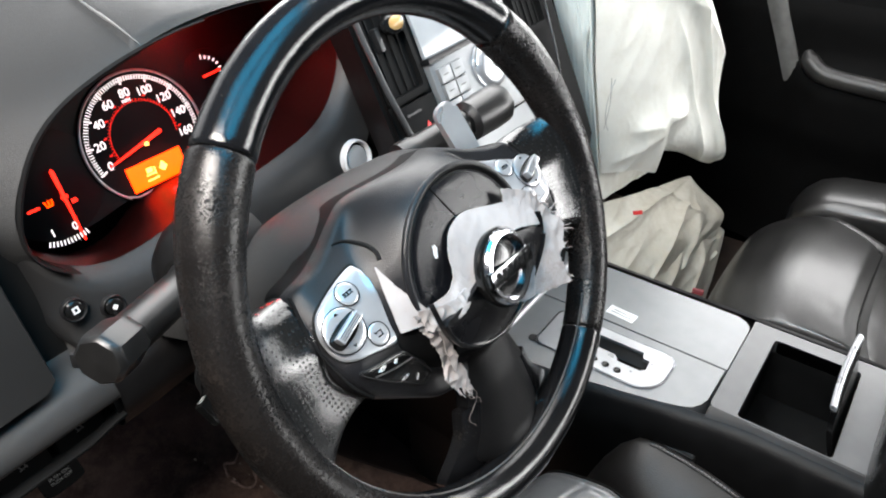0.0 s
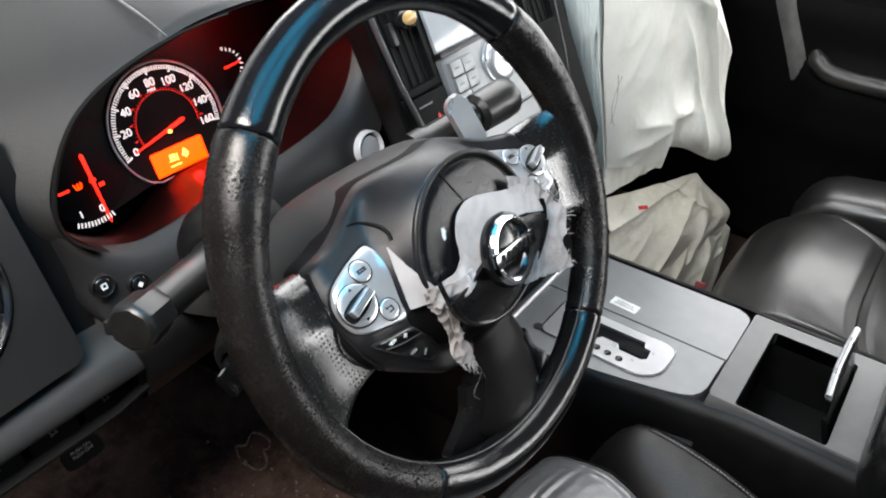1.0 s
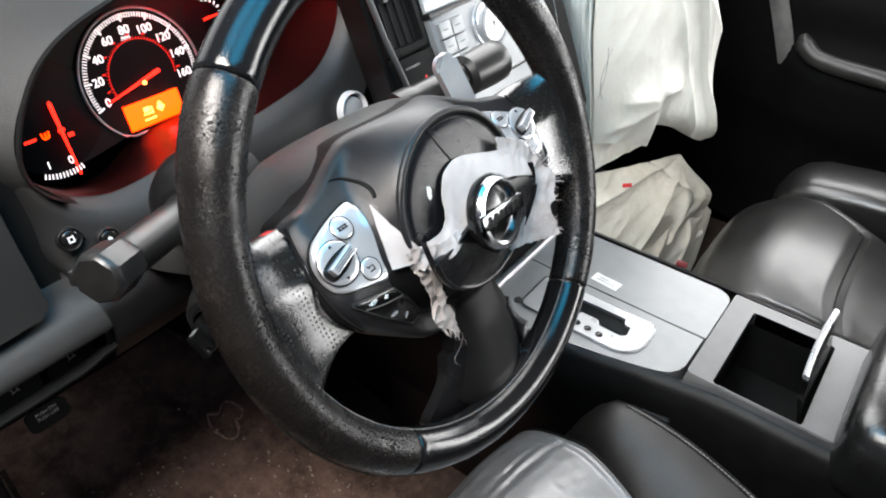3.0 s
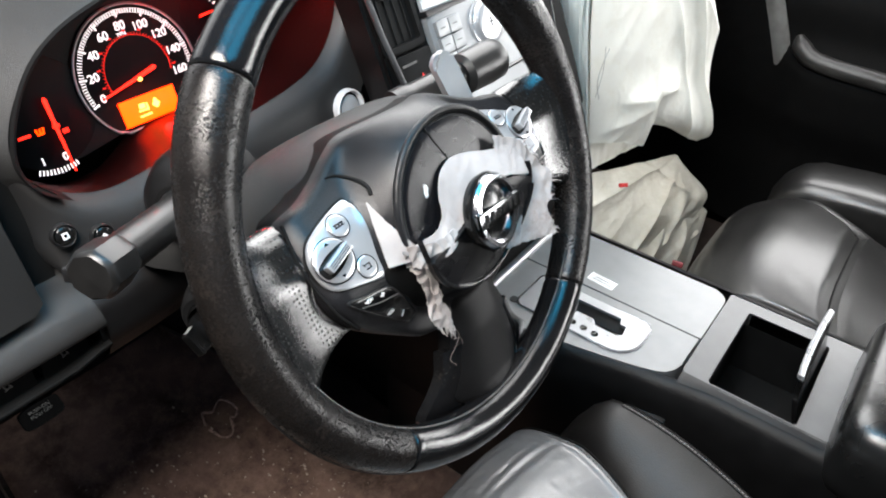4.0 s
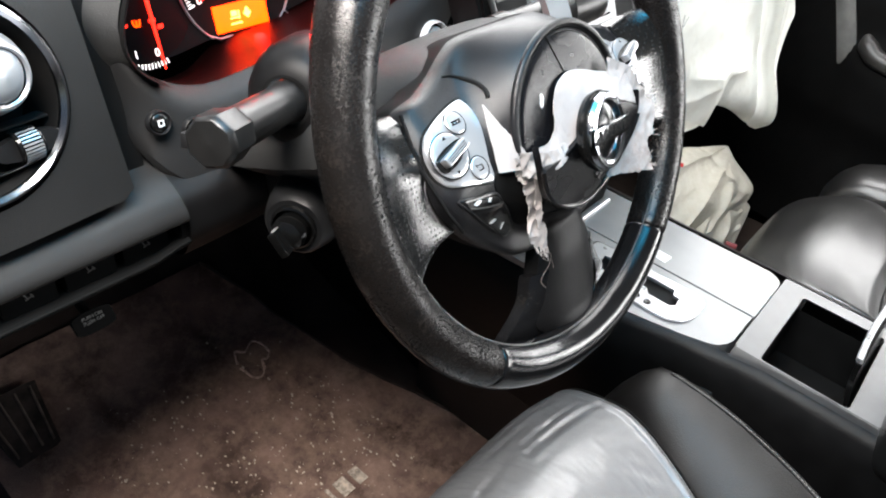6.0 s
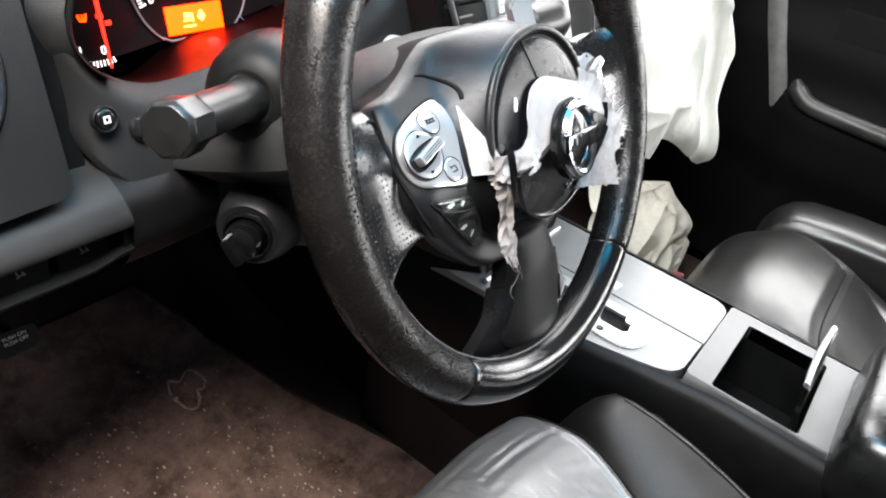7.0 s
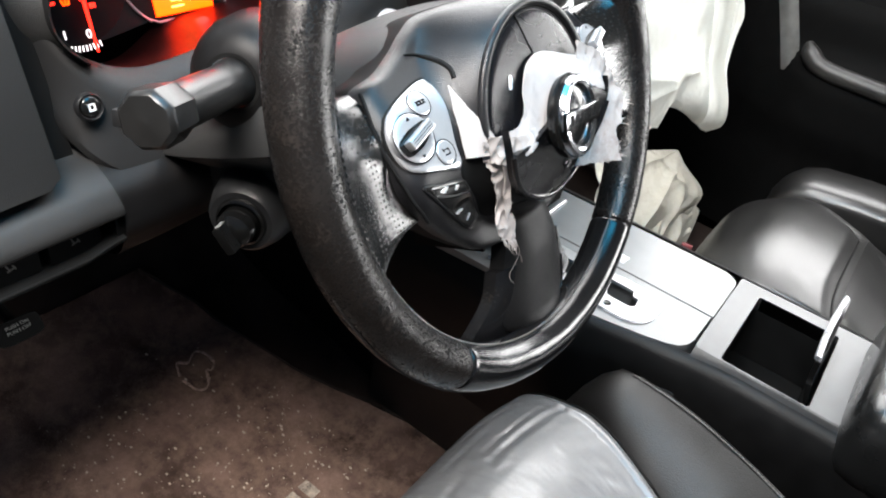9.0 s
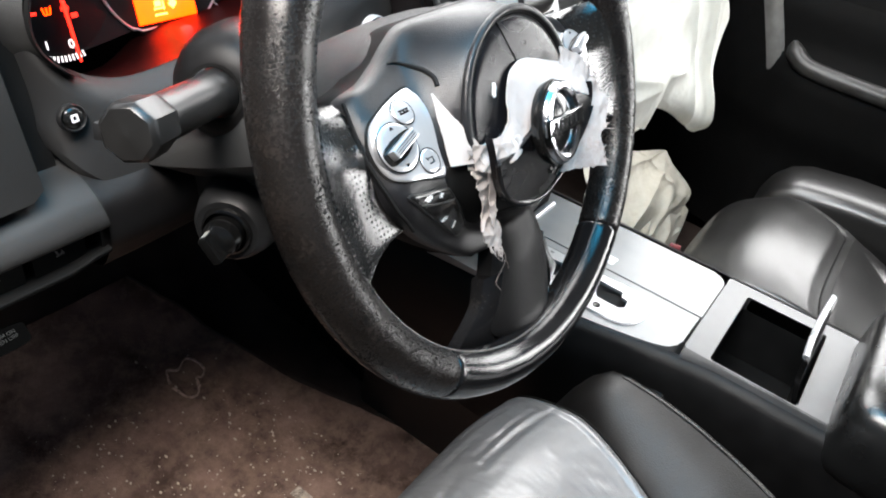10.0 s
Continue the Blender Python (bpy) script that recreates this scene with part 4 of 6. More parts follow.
part("upper_cut", tube([(a, b, hub_c(a, b) + 0.0001) for a, b in spline([(-0.0740, 0.0455), (-0.0680, 0.0445), (-0.0635, 0.0424), (-0.0602, 0.0380), (-0.0600, 0.0330), (-0.0620, 0.0280)], 26)], [0.0005 + 0.0010 * min(1.0, k / 12) for k in range(26)], 8), VOID, wheel)

# badge: a plain ring with a bar
BM = facing((0.001, -0.0135, 0.0450), (0.10, 0.0, 1.0), (0.10, 1, 0))
badge = part("badge_disc", moved(lathe([(0.0, -0.001), (0.0255, -0.001), (0.0265, -0.0016), (0.0269, -0.0040), (0.025, -0.009)], 48, False), BM), BLACK, wheel)
part("badge_ring", moved(lathe([(0.0190, -0.001), (0.0198, 0.0022), (0.0215, 0.0034), (0.0240, 0.0030), (0.0256, 0.0010), (0.0258, -0.001)], 56, False), BM), CHROME, badge)
part("badge_dome", moved(lathe([(0.0, 0.0030), (0.010, 0.0022), (0.0190, -0.0005)], 40, False), BM), BLACK, badge)
bb = part("badge_bar", moved(box(-0.0262, 0.0262, -0.0056, 0.0056, 0.0005, 0.0046, 0.0012), BM), DARK_CHROME, badge)
part("bar_relief", moved(bars([(-0.0185 + 0.0074 * k, 0, 0.0044, 0.0062, -6) for k in range(6)], 0.0044, 0.0050), BM), BLACK, bb)


# airbag cloth torn out of the cover
def ribbon(left, right, n, m, crumple, seed, ragged=0.0, thick=0.0007):
    """A strip of cloth between two edge lines given in the wheel's axes."""
    A, B = spline(left, n), spline(right, n)
    rows = []
    for i in range(n):
        r = []
        for j in range(m):
            v = j / (m - 1)
            p = A[i] * (1 - v) + B[i] * v
            if ragged and i in (0, n - 1):
                p = p + (A[1] - A[0] if i == 0 else A[-1] - A[-2]) * ragged * wob(j * 1.7, seed, 0) * (-1 if i == 0 else 1)
            k = crumple(i / (n - 1)) if callable(crumple) else crumple
            c = p[2] + k * (0.9 * wob(p[0], p[1], seed, 40) + 0.70 * (0.4 - 2 * abs(wob(p[0] * 0.5 + p[1] * 0.5, p[1] - p[0], seed + 3, 80))) + 0.35 * (0.4 - 2 * abs(wob(p[0] * 1.2, p[1] * 0.7, seed + 8, 120))) + 0.12 * wob(p[0], p[1], seed + 5, 300))
            e = 0.0008 * ragged * wob(i * 0.9, j * 0.3, seed + 4) * (1 if j in (0, m - 1) else 0)
            r.append((p[0] + e, p[1] + e, c))
        rows.append(r)
    return slab(rows, thick)


torn = thing("torn_airbag", "torn white airbag cloth hanging from the wheel hub", "airbag", m=WM)
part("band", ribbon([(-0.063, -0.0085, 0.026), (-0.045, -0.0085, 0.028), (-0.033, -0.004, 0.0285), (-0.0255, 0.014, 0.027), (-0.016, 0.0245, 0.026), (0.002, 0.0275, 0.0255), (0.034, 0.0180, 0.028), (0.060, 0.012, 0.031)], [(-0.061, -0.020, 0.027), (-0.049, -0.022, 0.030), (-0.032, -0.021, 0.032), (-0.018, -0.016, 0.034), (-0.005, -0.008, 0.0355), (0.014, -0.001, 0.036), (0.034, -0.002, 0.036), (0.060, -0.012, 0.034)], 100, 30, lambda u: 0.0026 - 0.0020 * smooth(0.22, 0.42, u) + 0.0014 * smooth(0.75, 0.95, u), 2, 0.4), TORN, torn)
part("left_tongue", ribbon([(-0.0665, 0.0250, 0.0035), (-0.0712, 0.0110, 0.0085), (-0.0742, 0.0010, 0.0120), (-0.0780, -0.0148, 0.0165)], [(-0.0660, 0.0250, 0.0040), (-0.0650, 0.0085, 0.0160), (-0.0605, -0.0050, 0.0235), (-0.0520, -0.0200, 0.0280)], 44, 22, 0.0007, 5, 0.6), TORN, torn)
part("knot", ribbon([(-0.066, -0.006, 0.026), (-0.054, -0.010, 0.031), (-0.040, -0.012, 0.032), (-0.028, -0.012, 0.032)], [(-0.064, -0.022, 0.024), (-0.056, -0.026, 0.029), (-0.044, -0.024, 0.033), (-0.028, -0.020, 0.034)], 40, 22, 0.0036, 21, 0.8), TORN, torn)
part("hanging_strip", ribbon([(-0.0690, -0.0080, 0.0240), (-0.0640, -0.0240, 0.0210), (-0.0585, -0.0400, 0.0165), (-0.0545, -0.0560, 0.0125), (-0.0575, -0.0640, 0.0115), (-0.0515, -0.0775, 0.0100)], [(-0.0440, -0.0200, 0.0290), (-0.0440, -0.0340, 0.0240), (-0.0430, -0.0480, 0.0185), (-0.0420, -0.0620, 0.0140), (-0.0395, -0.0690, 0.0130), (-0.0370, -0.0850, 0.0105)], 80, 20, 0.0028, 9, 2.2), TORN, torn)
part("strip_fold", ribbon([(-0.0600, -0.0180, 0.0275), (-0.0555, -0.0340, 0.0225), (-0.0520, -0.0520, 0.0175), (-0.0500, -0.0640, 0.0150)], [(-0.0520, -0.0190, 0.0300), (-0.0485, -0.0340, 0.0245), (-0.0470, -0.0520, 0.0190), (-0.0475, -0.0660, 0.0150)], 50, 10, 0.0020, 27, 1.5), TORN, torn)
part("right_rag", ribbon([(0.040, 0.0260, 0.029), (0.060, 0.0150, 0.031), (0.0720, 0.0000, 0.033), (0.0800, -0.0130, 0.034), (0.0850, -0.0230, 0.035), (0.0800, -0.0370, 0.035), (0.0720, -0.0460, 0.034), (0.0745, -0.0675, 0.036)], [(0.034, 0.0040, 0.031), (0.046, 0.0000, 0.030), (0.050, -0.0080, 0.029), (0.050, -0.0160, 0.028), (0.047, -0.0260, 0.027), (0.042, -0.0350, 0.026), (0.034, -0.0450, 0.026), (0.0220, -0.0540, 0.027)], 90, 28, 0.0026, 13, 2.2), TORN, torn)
rng = random.Random(11)
thr = []
for k in range(64):
    if k < 42:
        t = rng.random()
        q = spline([(0.060, 0.0150), (0.0720, 0.0000), (0.0800, -0.0130), (0.0850, -0.0230), (0.0800, -0.0370), (0.0720, -0.0460), (0.0745, -0.0675)], 60)[int(t * 59)]
        p = Vector((q[0], q[1], 0.034))
        d = Vector((rng.uniform(0.2, 1), rng.uniform(-0.8, 0.8), rng.uniform(-0.2, 0.8)))
    else:
        t = rng.random()
        p = Vector((-0.052 + 0.015 * t, -0.077 - 0.008 * t, 0.010))
        d = Vector((rng.uniform(-0.5, 0.5), -1, rng.uniform(-0.3, 0.3)))
    L = rng.uniform(0.003, 0.009)
    d = d.normalized() * L
    q = p + d * 0.5 + Vector((rng.uniform(-1, 1), rng.uniform(-1, 1), rng.uniform(-1, 1))) * 0.0012
    thr.append(tube([p, q, p + d], [0.00045, 0.0003, 0.00012], 4, False))
hang = []
for q in ([(-0.040, -0.084), (-0.035, -0.092), (-0.040, -0.098), (-0.050, -0.104), (-0.046, -0.112)], [(-0.045, -0.083), (-0.042, -0.092), (-0.035, -0.096), (-0.034, -0.102)]):
    hang.append(tube([(a, b, 0.0105 + 0.05 * max(-0.05, b + 0.084)) for a, b in spline(q, 18)], 0.00020, 4, False))
tagged(part("hanging_threads", join(*hang), THREAD, torn), kind="stuff")
tagged(part("loose_threads", join(*thr), TORN, torn), kind="stuff")

# switch plates
PL = spline([(-0.0730, 0.0290), (-0.0765, 0.0312), (-0.0930, 0.0285), (-0.1120, 0.0226), (-0.1195, 0.0140), (-0.1212, 0.0040), (-0.1195, -0.0055), (-0.1140, -0.0106), (-0.1000, -0.0142), (-0.0845, -0.0186), (-0.0810, -0.0160), (-0.0790, -0.0060), (-0.0747, 0.0102), (-0.0722, 0.0240)], 84, True)
PR = spline([(0.0640, 0.0390), (0.0810, 0.0340), (0.0985, 0.0270), (0.1170, 0.0140), (0.1262, -0.0020), (0.1190, -0.0090), (0.1080, -0.0110), (0.0960, -0.0130), (0.0860, -0.0120), (0.0800, 0.0020), (0.0740, 0.0200)], 72, True)
PAD = spline([(-0.1130, -0.0195), (-0.1000, -0.0225), (-0.0815, -0.0268), (-0.0745, -0.0330), (-0.0640, -0.0470), (-0.0535, -0.0620), (-0.0560, -0.0655), (-0.0630, -0.0660), (-0.0780, -0.0530), (-0.0930, -0.0405), (-0.1090, -0.0255)], 60, True)


def plate(name, outline, base, parent, material, t=0.0022, bev=0.0012, lab=""):
    """A thin plate that follows the hub."""
    cx, cy = sum(p[0] for p in outline) / len(outline), sum(p[1] for p in outline) / len(outline)
    rows = [[(cx + (a - cx) * s, cy + (b - cy) * s, hub_c(cx + (a - cx) * s, cy + (b - cy) * s) + base + h) for a, b in outline] for s, h in ((0.05, t), (0.2, t), (0.35, t), (0.5, t), (0.65, t), (0.8, t), (0.92, t), (0.97, t - bev * 0.3), (1.0, t - bev), (1.0, -0.002))]
    return part(name, from_grid(rows, close_v=True, caps=True), material, parent, lab)


def lying(a, b, lift=0.0):
    """A pose on the hub's skin, its z along the skin's normal."""
    e = 0.004
    n = Vector((-(hub_c(a + e, b) - hub_c(a - e, b)) / (2 * e), -(hub_c(a, b + e) - hub_c(a, b - e)) / (2 * e), 1)).normalized()
    return facing(Vector((a, b, hub_c(a, b))) + n * lift, n, (0, 1, 0))


def knob(a, b, r, h, parent, material, name, lift, lab=""):
    m = lying(a, b, lift)
    ob = part(name, moved(lathe([(0.0, h), (r * 0.75, h), (r * 0.93, h * 0.85), (r, h * 0.5), (r, -0.004)], 40, False), m), material, parent, lab)
    part("gap", moved(lathe([(r + 0.0001, 0.0005), (r + 0.0008, 0.0005)], 40, False), m), VOID, ob)
    return ob, m @ pose(0, 0, h)


# Flat black patch paints the dark depth of the torn-open cover.
plate("tear_hole", spline([(-0.0770, -0.0165), (-0.0600, -0.0150), (-0.0480, -0.0300), (-0.0400, -0.0640), (-0.0525, -0.0600), (-0.0640, -0.0440), (-0.0790, -0.0265)], 50, True), 0.0, wheel, VOID, 0.0008, 0.0005, "black patch for the dark hole under the torn cover")
for sx in (-1, 1):
    ol = PL if sx < 0 else PR
    cx, cy = sum(p[0] for p in ol) / len(ol), sum(p[1] for p in ol) / len(ol)
    plate("plate_gap", [(cx + (a - cx) * 1.035, cy + (b - cy) * 1.045) for a, b in ol], 0.0, wheel, VOID, 0.0007, 0.0003)
    pl = plate("left_switch_plate" if sx < 0 else "right_switch_plate", list(ol), 0.0006, wheel, SATIN)
    ua, ub, la, lb, ka, kb = (-0.0917, 0.0202, -0.0905, -0.0078, -0.1078, 0.0057) if sx < 0 else (0.0860, 0.0235, 0.0900, -0.0020, 0.1045, 0.0130)
    k, m = knob(ua, ub, 0.0074, 0.0014, pl, SATIN, "round_button", 0.0026)
    part("mark", moved(bars([(0, 0.0006, 0.0078, 0.0009, 0), (0, -0.0012, 0.0078, 0.0009, 0), (0, -0.0003, 0.0009, 0.0016, 0), (0.0026, -0.0003, 0.0009, 0.0016, 0), (-0.0026, -0.0003, 0.0009, 0.0016, 0)], -0.0001, 0.0003), m), HUB_DARK, k)
    k, m = knob(la, lb, 0.0070, 0.0012, pl, SATIN, "round_button", 0.0026)
    part("mark", moved(bars([(0, 0.0016, 0.0040, 0.0007, 0), (0, -0.0014, 0.0040, 0.0007, 0), (0.0020, 0.0001, 0.0007, 0.0036, 0), (-0.0024, 0.0016, 0.0007, 0.0022, 30)], -0.0001, 0.0003), m), HUB_DARK, k)
    k, m = knob(ka, kb, 0.0136, 0.0016, pl, SATIN, "rocker_ring", 0.0026)
    part("rocker_well", moved(prism(spline([(-0.0122, -0.0040), (-0.0122, 0.0040), (-0.004, 0.0058), (0.004, 0.0052), (0.0122, 0.0030), (0.0122, -0.0030), (0.004, -0.0060), (-0.004, -0.0062)], 40, True), -0.0002, 0.0004, 0), m @ pose(0, 0, 0, 0, 0, 20)), BLACK, k)
    rk = part("rocker", moved(box(-0.0098, 0.0118, -0.0030, 0.0030, 0, 0.0062, 0.0012), m @ pose(0, 0, 0, 0, 0, 20)), SATIN, k)
    part("rocker_grip", moved(bars([(0.001, -0.0014 + 0.0014 * q, 0.0180, 0.0004, 0) for q in range(3)], 0.0061, 0.0064), m @ pose(0, 0, 0, 0, 0, 20)), TRIM, rk)
    part("arrow", moved(join(prism([(-0.0014, 0.0098), (0.0014, 0.0098), (0.0, 0.0118)], -0.0001, 0.0003, 0), prism([(-0.0014, -0.0098), (0.0014, -0.0098), (0.0, -0.0118)][::-1], -0.0001, 0.0003, 0)), m), HUB_DARK, k)
    op = [(sx * -a, b) for a, b in PAD][::-sx]
    pd = plate("lower_switch_pad", op, 0.0002, wheel, BLACK, 0.0016)
    part("pad_rim", tube([(a, b, hub_c(a, b) + 0.0008) for a, b in op] + [(op[0][0], op[0][1], hub_c(*op[0]) + 0.0008)], 0.0008, 6), TRIM, pd)
    part("pad_split", tube([(-sx * a, b, hub_c(-sx * a, b) + 0.0019) for a, b in spline([(-0.1060, -0.0275), (-0.0900, -0.0330), (-0.0720, -0.0370)], 12)], 0.0006, 6), TRIM, pd)
    for mx, my in ((-0.0985, -0.0255), (-0.0875, -0.0280), (-0.0795, -0.0460), (-0.0675, -0.0550)):
        m = lying(-sx * mx, my, 0.0021)
        sym = [(-0.0018, 0, 0.0014, 0.0030, 0), (0, 0, 0.0005, 0.0036, 0), (0.0014, 0.0006, 0.0020, 0.0006, 0), (0.0014, -0.0006, 0.0020, 0.0006, 0), (-0.0034, 0.0002, 0.0016, 0.0008, 0)] if mx in (-0.0985, -0.0795) else [(0, 0, 0.0036, 0.0010, 20), (0, 0, 0.0010, 0.0036, 20)] if mx == -0.0875 else [(0, 0, 0.0010, 0.0050, -18)]
        part("symbol", moved(bars(sym, 0, 0.0003), m), WHITE, pd)

# ---- steering column ----
col = thing("steering_column", "dark plastic steering column cover with stalks", "steering column", m=WM)
rows = []
for c, hw, top, bot in ((-0.012, 0.080, 0.050, -0.030), (-0.022, 0.096, 0.058, -0.045), (-0.045, 0.104, 0.063, -0.065), (-0.075, 0.110, 0.066, -0.080), (-0.11, 0.122, 0.060, -0.088), (-0.15, 0.126, 0.047, -0.094), (-0.20, 0.124, 0.026, -0.096), (-0.25, 0.118, 0.014, -0.092)):
    r = []
    for t in np.linspace(0, 2 * math.pi, 48, endpoint=False):
        ct, st = math.cos(t), math.sin(t)
        x = hw * (1.0 if st > -0.05 else 0.74) * math.copysign(abs(ct) ** 0.75, ct)
        y = (top if st > 0 else -bot) * math.copysign(abs(st) ** 0.75, st)
        r.append((x, y, c))
    rows.append(r)
part("column_cover", from_grid(rows, close_v=True, caps=True), DASH, col)


def stalk(side, name, lab, ax):
    return part(name, tube(spline(ax, 20), [0.0150] * 6 + [0.0132] * 10 + [0.0128] * 4, 20), STALK, col, lab)


SA = Vector((-0.876, 0.0, 0.482))
SE = Vector((-0.2085, 0.0475, -0.0720))
st = stalk(-1, "indicator_stalk", "black indicator and headlamp stalk", [SE - SA * 0.125, SE - SA * 0.09, SE - SA * 0.05, SE - SA * 0.012])
EM = facing(SE, SA, (0, 1, 0)) @ Matrix.Scale(0.93, 4)
part("end_knob", moved(lathe([(0.0125, -0.034), (0.0142, -0.0325), (0.0162, -0.029), (0.0174, -0.024), (0.0176, -0.0060), (0.0170, -0.0026), (0.0148, -0.0004), (0.0, 0.0008)], 8, False), EM @ pose(0, 0, 0, 0, 0, 14)), STALK, st)
part("push_lever", moved(box(-0.0030, 0.0030, -0.005, 0.005, -0.011, -0.002, 0.0015), EM @ pose(-0.0165, 0.004, 0, 0, 0, -20)), TRIM, st)
part("stalk_boot", moved(lathe([(0.040, -0.050), (0.038, -0.022), (0.032, -0.006), (0.0235, 0.0010), (0.0180, 0.0025)], 30, False), facing(SE - SA * 0.102, SA, (0, 1, 0))), COLUMN, st)
part("boot_gap", moved(lathe([(0.0156, 0.0030), (0.0182, 0.0030)], 30, False), facing(SE - SA * 0.102, SA, (0, 1, 0))), VOID, st)
part("groove", moved(lathe([(0.0130, -0.046), (0.0138, -0.0455), (0.0138, -0.0440), (0.0130, -0.0435)], 24, False), EM), STALK, st)
part("print", join(*[moved(bars([(0, 0, 0.0026, 0.0006, 0), (0.001, 0.001, 0.0006, 0.0020, 0)], 0, 0.0003), EM @ pose(0, 0, 0, 0, 0, a) @ facing((0, 0.0137, -0.040 - 0.008 * k), (0, 1, 0), (0, 0, 1))) for k in range(3) for a in (40, 75)]), PRINT, st)
st = stalk(1, "wiper_stalk", "dark wiper stalk with a fat end", [(0.080, 0.046, -0.098), (0.100, 0.047, -0.094), (0.150, 0.048, -0.086), (0.175, 0.048, -0.082)])
part("end_knob", moved(lathe([(0.0135, -0.036), (0.0185, -0.031), (0.0195, 0.0), (0.0190, 0.012), (0.0165, 0.0155), (0.0, 0.016)], 28, False), facing((0.190, 0.0485, -0.079), (0.98, 0.02, 0.12), (0, 1, 0))), STALK, st)
part("print", moved(bars([(0, 0, 0.006, 0.0008, 0), (0.004, 0.002, 0.0008, 0.004, 0), (-0.005, 0, 0.003, 0.003, 45)], 0, 0.0003), facing((0.13, 0.047, -0.0745), (0, 0.1, 1), (0, 1, 0))), WHITE, st)
part("paddle", moved(prism(rrect(-0.0105, 0.0105, -0.045, 0.041, (0.002, 0.002, 0.0075, 0.0095), 6), -0.004, 0.004, 0.003, 4), facing((0.110, 0.040, -0.052), (-0.25, -0.1, 1.0), (-0.30, 1, 0.1))), PADDLE, col, "matt silver-grey gear paddle")

# ignition switch on the lower left of the column
IM = facing((-0.117, 0.131, 0.664), (-0.88, -0.46, 0.08)) @ Matrix.Scale(0.84, 4)
part("ignition_boss", moved(lathe([(0.042, -0.060), (0.036, -0.02), (0.031, -0.004), (0.0275, 0.0), (0.0225, 0.0)], 36, False), WM.inverted() @ IM), mat("grey_boss_plastic", (0.011, 0.0113, 0.012), 0.45), col)
ig = part("ignition_barrel", moved(lathe([(0.0225, -0.001), (0.0215, 0.003), (0.0195, 0.004), (0.0185, 0.000), (0.016, -0.004), (0.0, -0.004)], 36, False), WM.inverted() @ IM), BLACK, col)
kn = part("ignition_knob", moved(lathe([(0.0150, -0.004), (0.0164, 0.004), (0.0164, 0.012), (0.0150, 0.018), (0.0105, 0.0215), (0.0, 0.0225)], 30, False), WM.inverted() @ IM), BLACK, ig)
key = part("key_head", moved(join(box(-0.0045, 0.0045, -0.0125, 0.0125, 0.018, 0.036, 0.0022), box(-0.0060, 0.0060, -0.0085, 0.0085, 0.022, 0.033, 0.0028)), (WM.inverted() @ IM) @ pose(0, 0, 0, 0, 0, 35)), BLACK, kn)
part("key_print", moved(join(box(-0.0028, 0.0028, -0.0068, -0.0060, 0.0328, 0.0334, 0), box(-0.0028, 0.0028, 0.0060, 0.0068, 0.0328, 0.0334, 0), box(-0.0058, -0.0050, -0.0050, 0.0050, 0.0326, 0.0334, 0), box(-0.0024, 0.0024, 0.0122, 0.0128, 0.022, 0.032, 0)), (WM.inverted() @ IM) @ pose(0, 0, 0, 0, 0, 35)), PRINT, key)

# ---- centre stack ----
SM = facing((0.2, 0.16, 0.755), (0, -math.cos(radians(25)), math.sin(radians(25))))
stack = thing("centre_stack", "centre stack with silver control panel and black vents", "control panel", m=SM)


part("stack_body", from_grid([[(x + (0.15 if x < 0 and y < -0.2 else 0.0), y, z) for y, z in ((0.150, -0.115), (0.152, -0.02), (0.138, -0.004), (0.122, -0.004), (-0.03, -0.004), (-0.075, -0.004), (-0.12, -0.006), (-0.19, -0.040), (-0.25, -0.085), (-0.314, -0.119), (-0.345, -0.121))] for x in (-0.062, -0.0595, -0.058, 0.10, 0.270, 0.272, 0.274)], caps=False), VOID, stack)
part("side_cheek", from_grid([[(-0.059 + 0.022 * w, y, 0.001 - 0.062 * w) for w in np.linspace(0, 1, 6)] for y in (0.148, 0.11, 0.085, 0.058, 0.028, 0.0, -0.05, -0.15)]), COLUMN, stack)
part("lower_cheek", box(-0.064, -0.060, -0.235, -0.10, -0.10, -0.006, 0.001), VOID, stack)
part("edge_strip", tube([(-0.0585, 0.140, 0.002), (-0.0570, 0.10, 0.0025), (-0.0530, 0.05, 0.003), (-0.0460, 0.005, 0.003), (-0.030, -0.020, 0.002), (-0.005, -0.030, 0.002)], 0.0030, 10), EDGING, stack)
for vx in (-0.026, 0.212):
    v = part("air_vent", holed(rrect(vx - 0.030, vx + 0.030, 0.034, 0.128, 0.004), [rrect(vx - 0.0245, vx + 0.0245, 0.040, 0.122, 0.003)], -0.010, 0.002), VOID, stack)
    part("duct", box(vx - 0.0115, vx + 0.0275, 0.038, 0.124, -0.060, -0.030, 0), VOID, v)
    for k in range(4):
        sx = vx - 0.0165 + 0.011 * k
        part("slat", box(sx - 0.0007, sx + 0.0007, 0.041, 0.121, -0.020, -0.002, 0.0003), VOID, v)
    part("cross_bar", box(vx - 0.0245, vx + 0.0245, 0.096, 0.099, -0.019, -0.008, 0.0005), VOID, v)
    part("slider", box(vx - 0.0145, vx - 0.0085, 0.084, 0.106, -0.004, 0.004, 0.0012), TRIM, v)
part("vent_edge", tube([(0.2455, 0.14, 0.004), (0.2440, 0.06, 0.004), (0.2380, 0.00, 0.003), (0.2300, -0.045, 0.001)], 0.0014, 8), CHROME, stack)
hz = part("hazard_switch", box(-0.045, 0.006, -0.012, 0.030, -0.004, 0.003, 0.0015), VOID, stack)
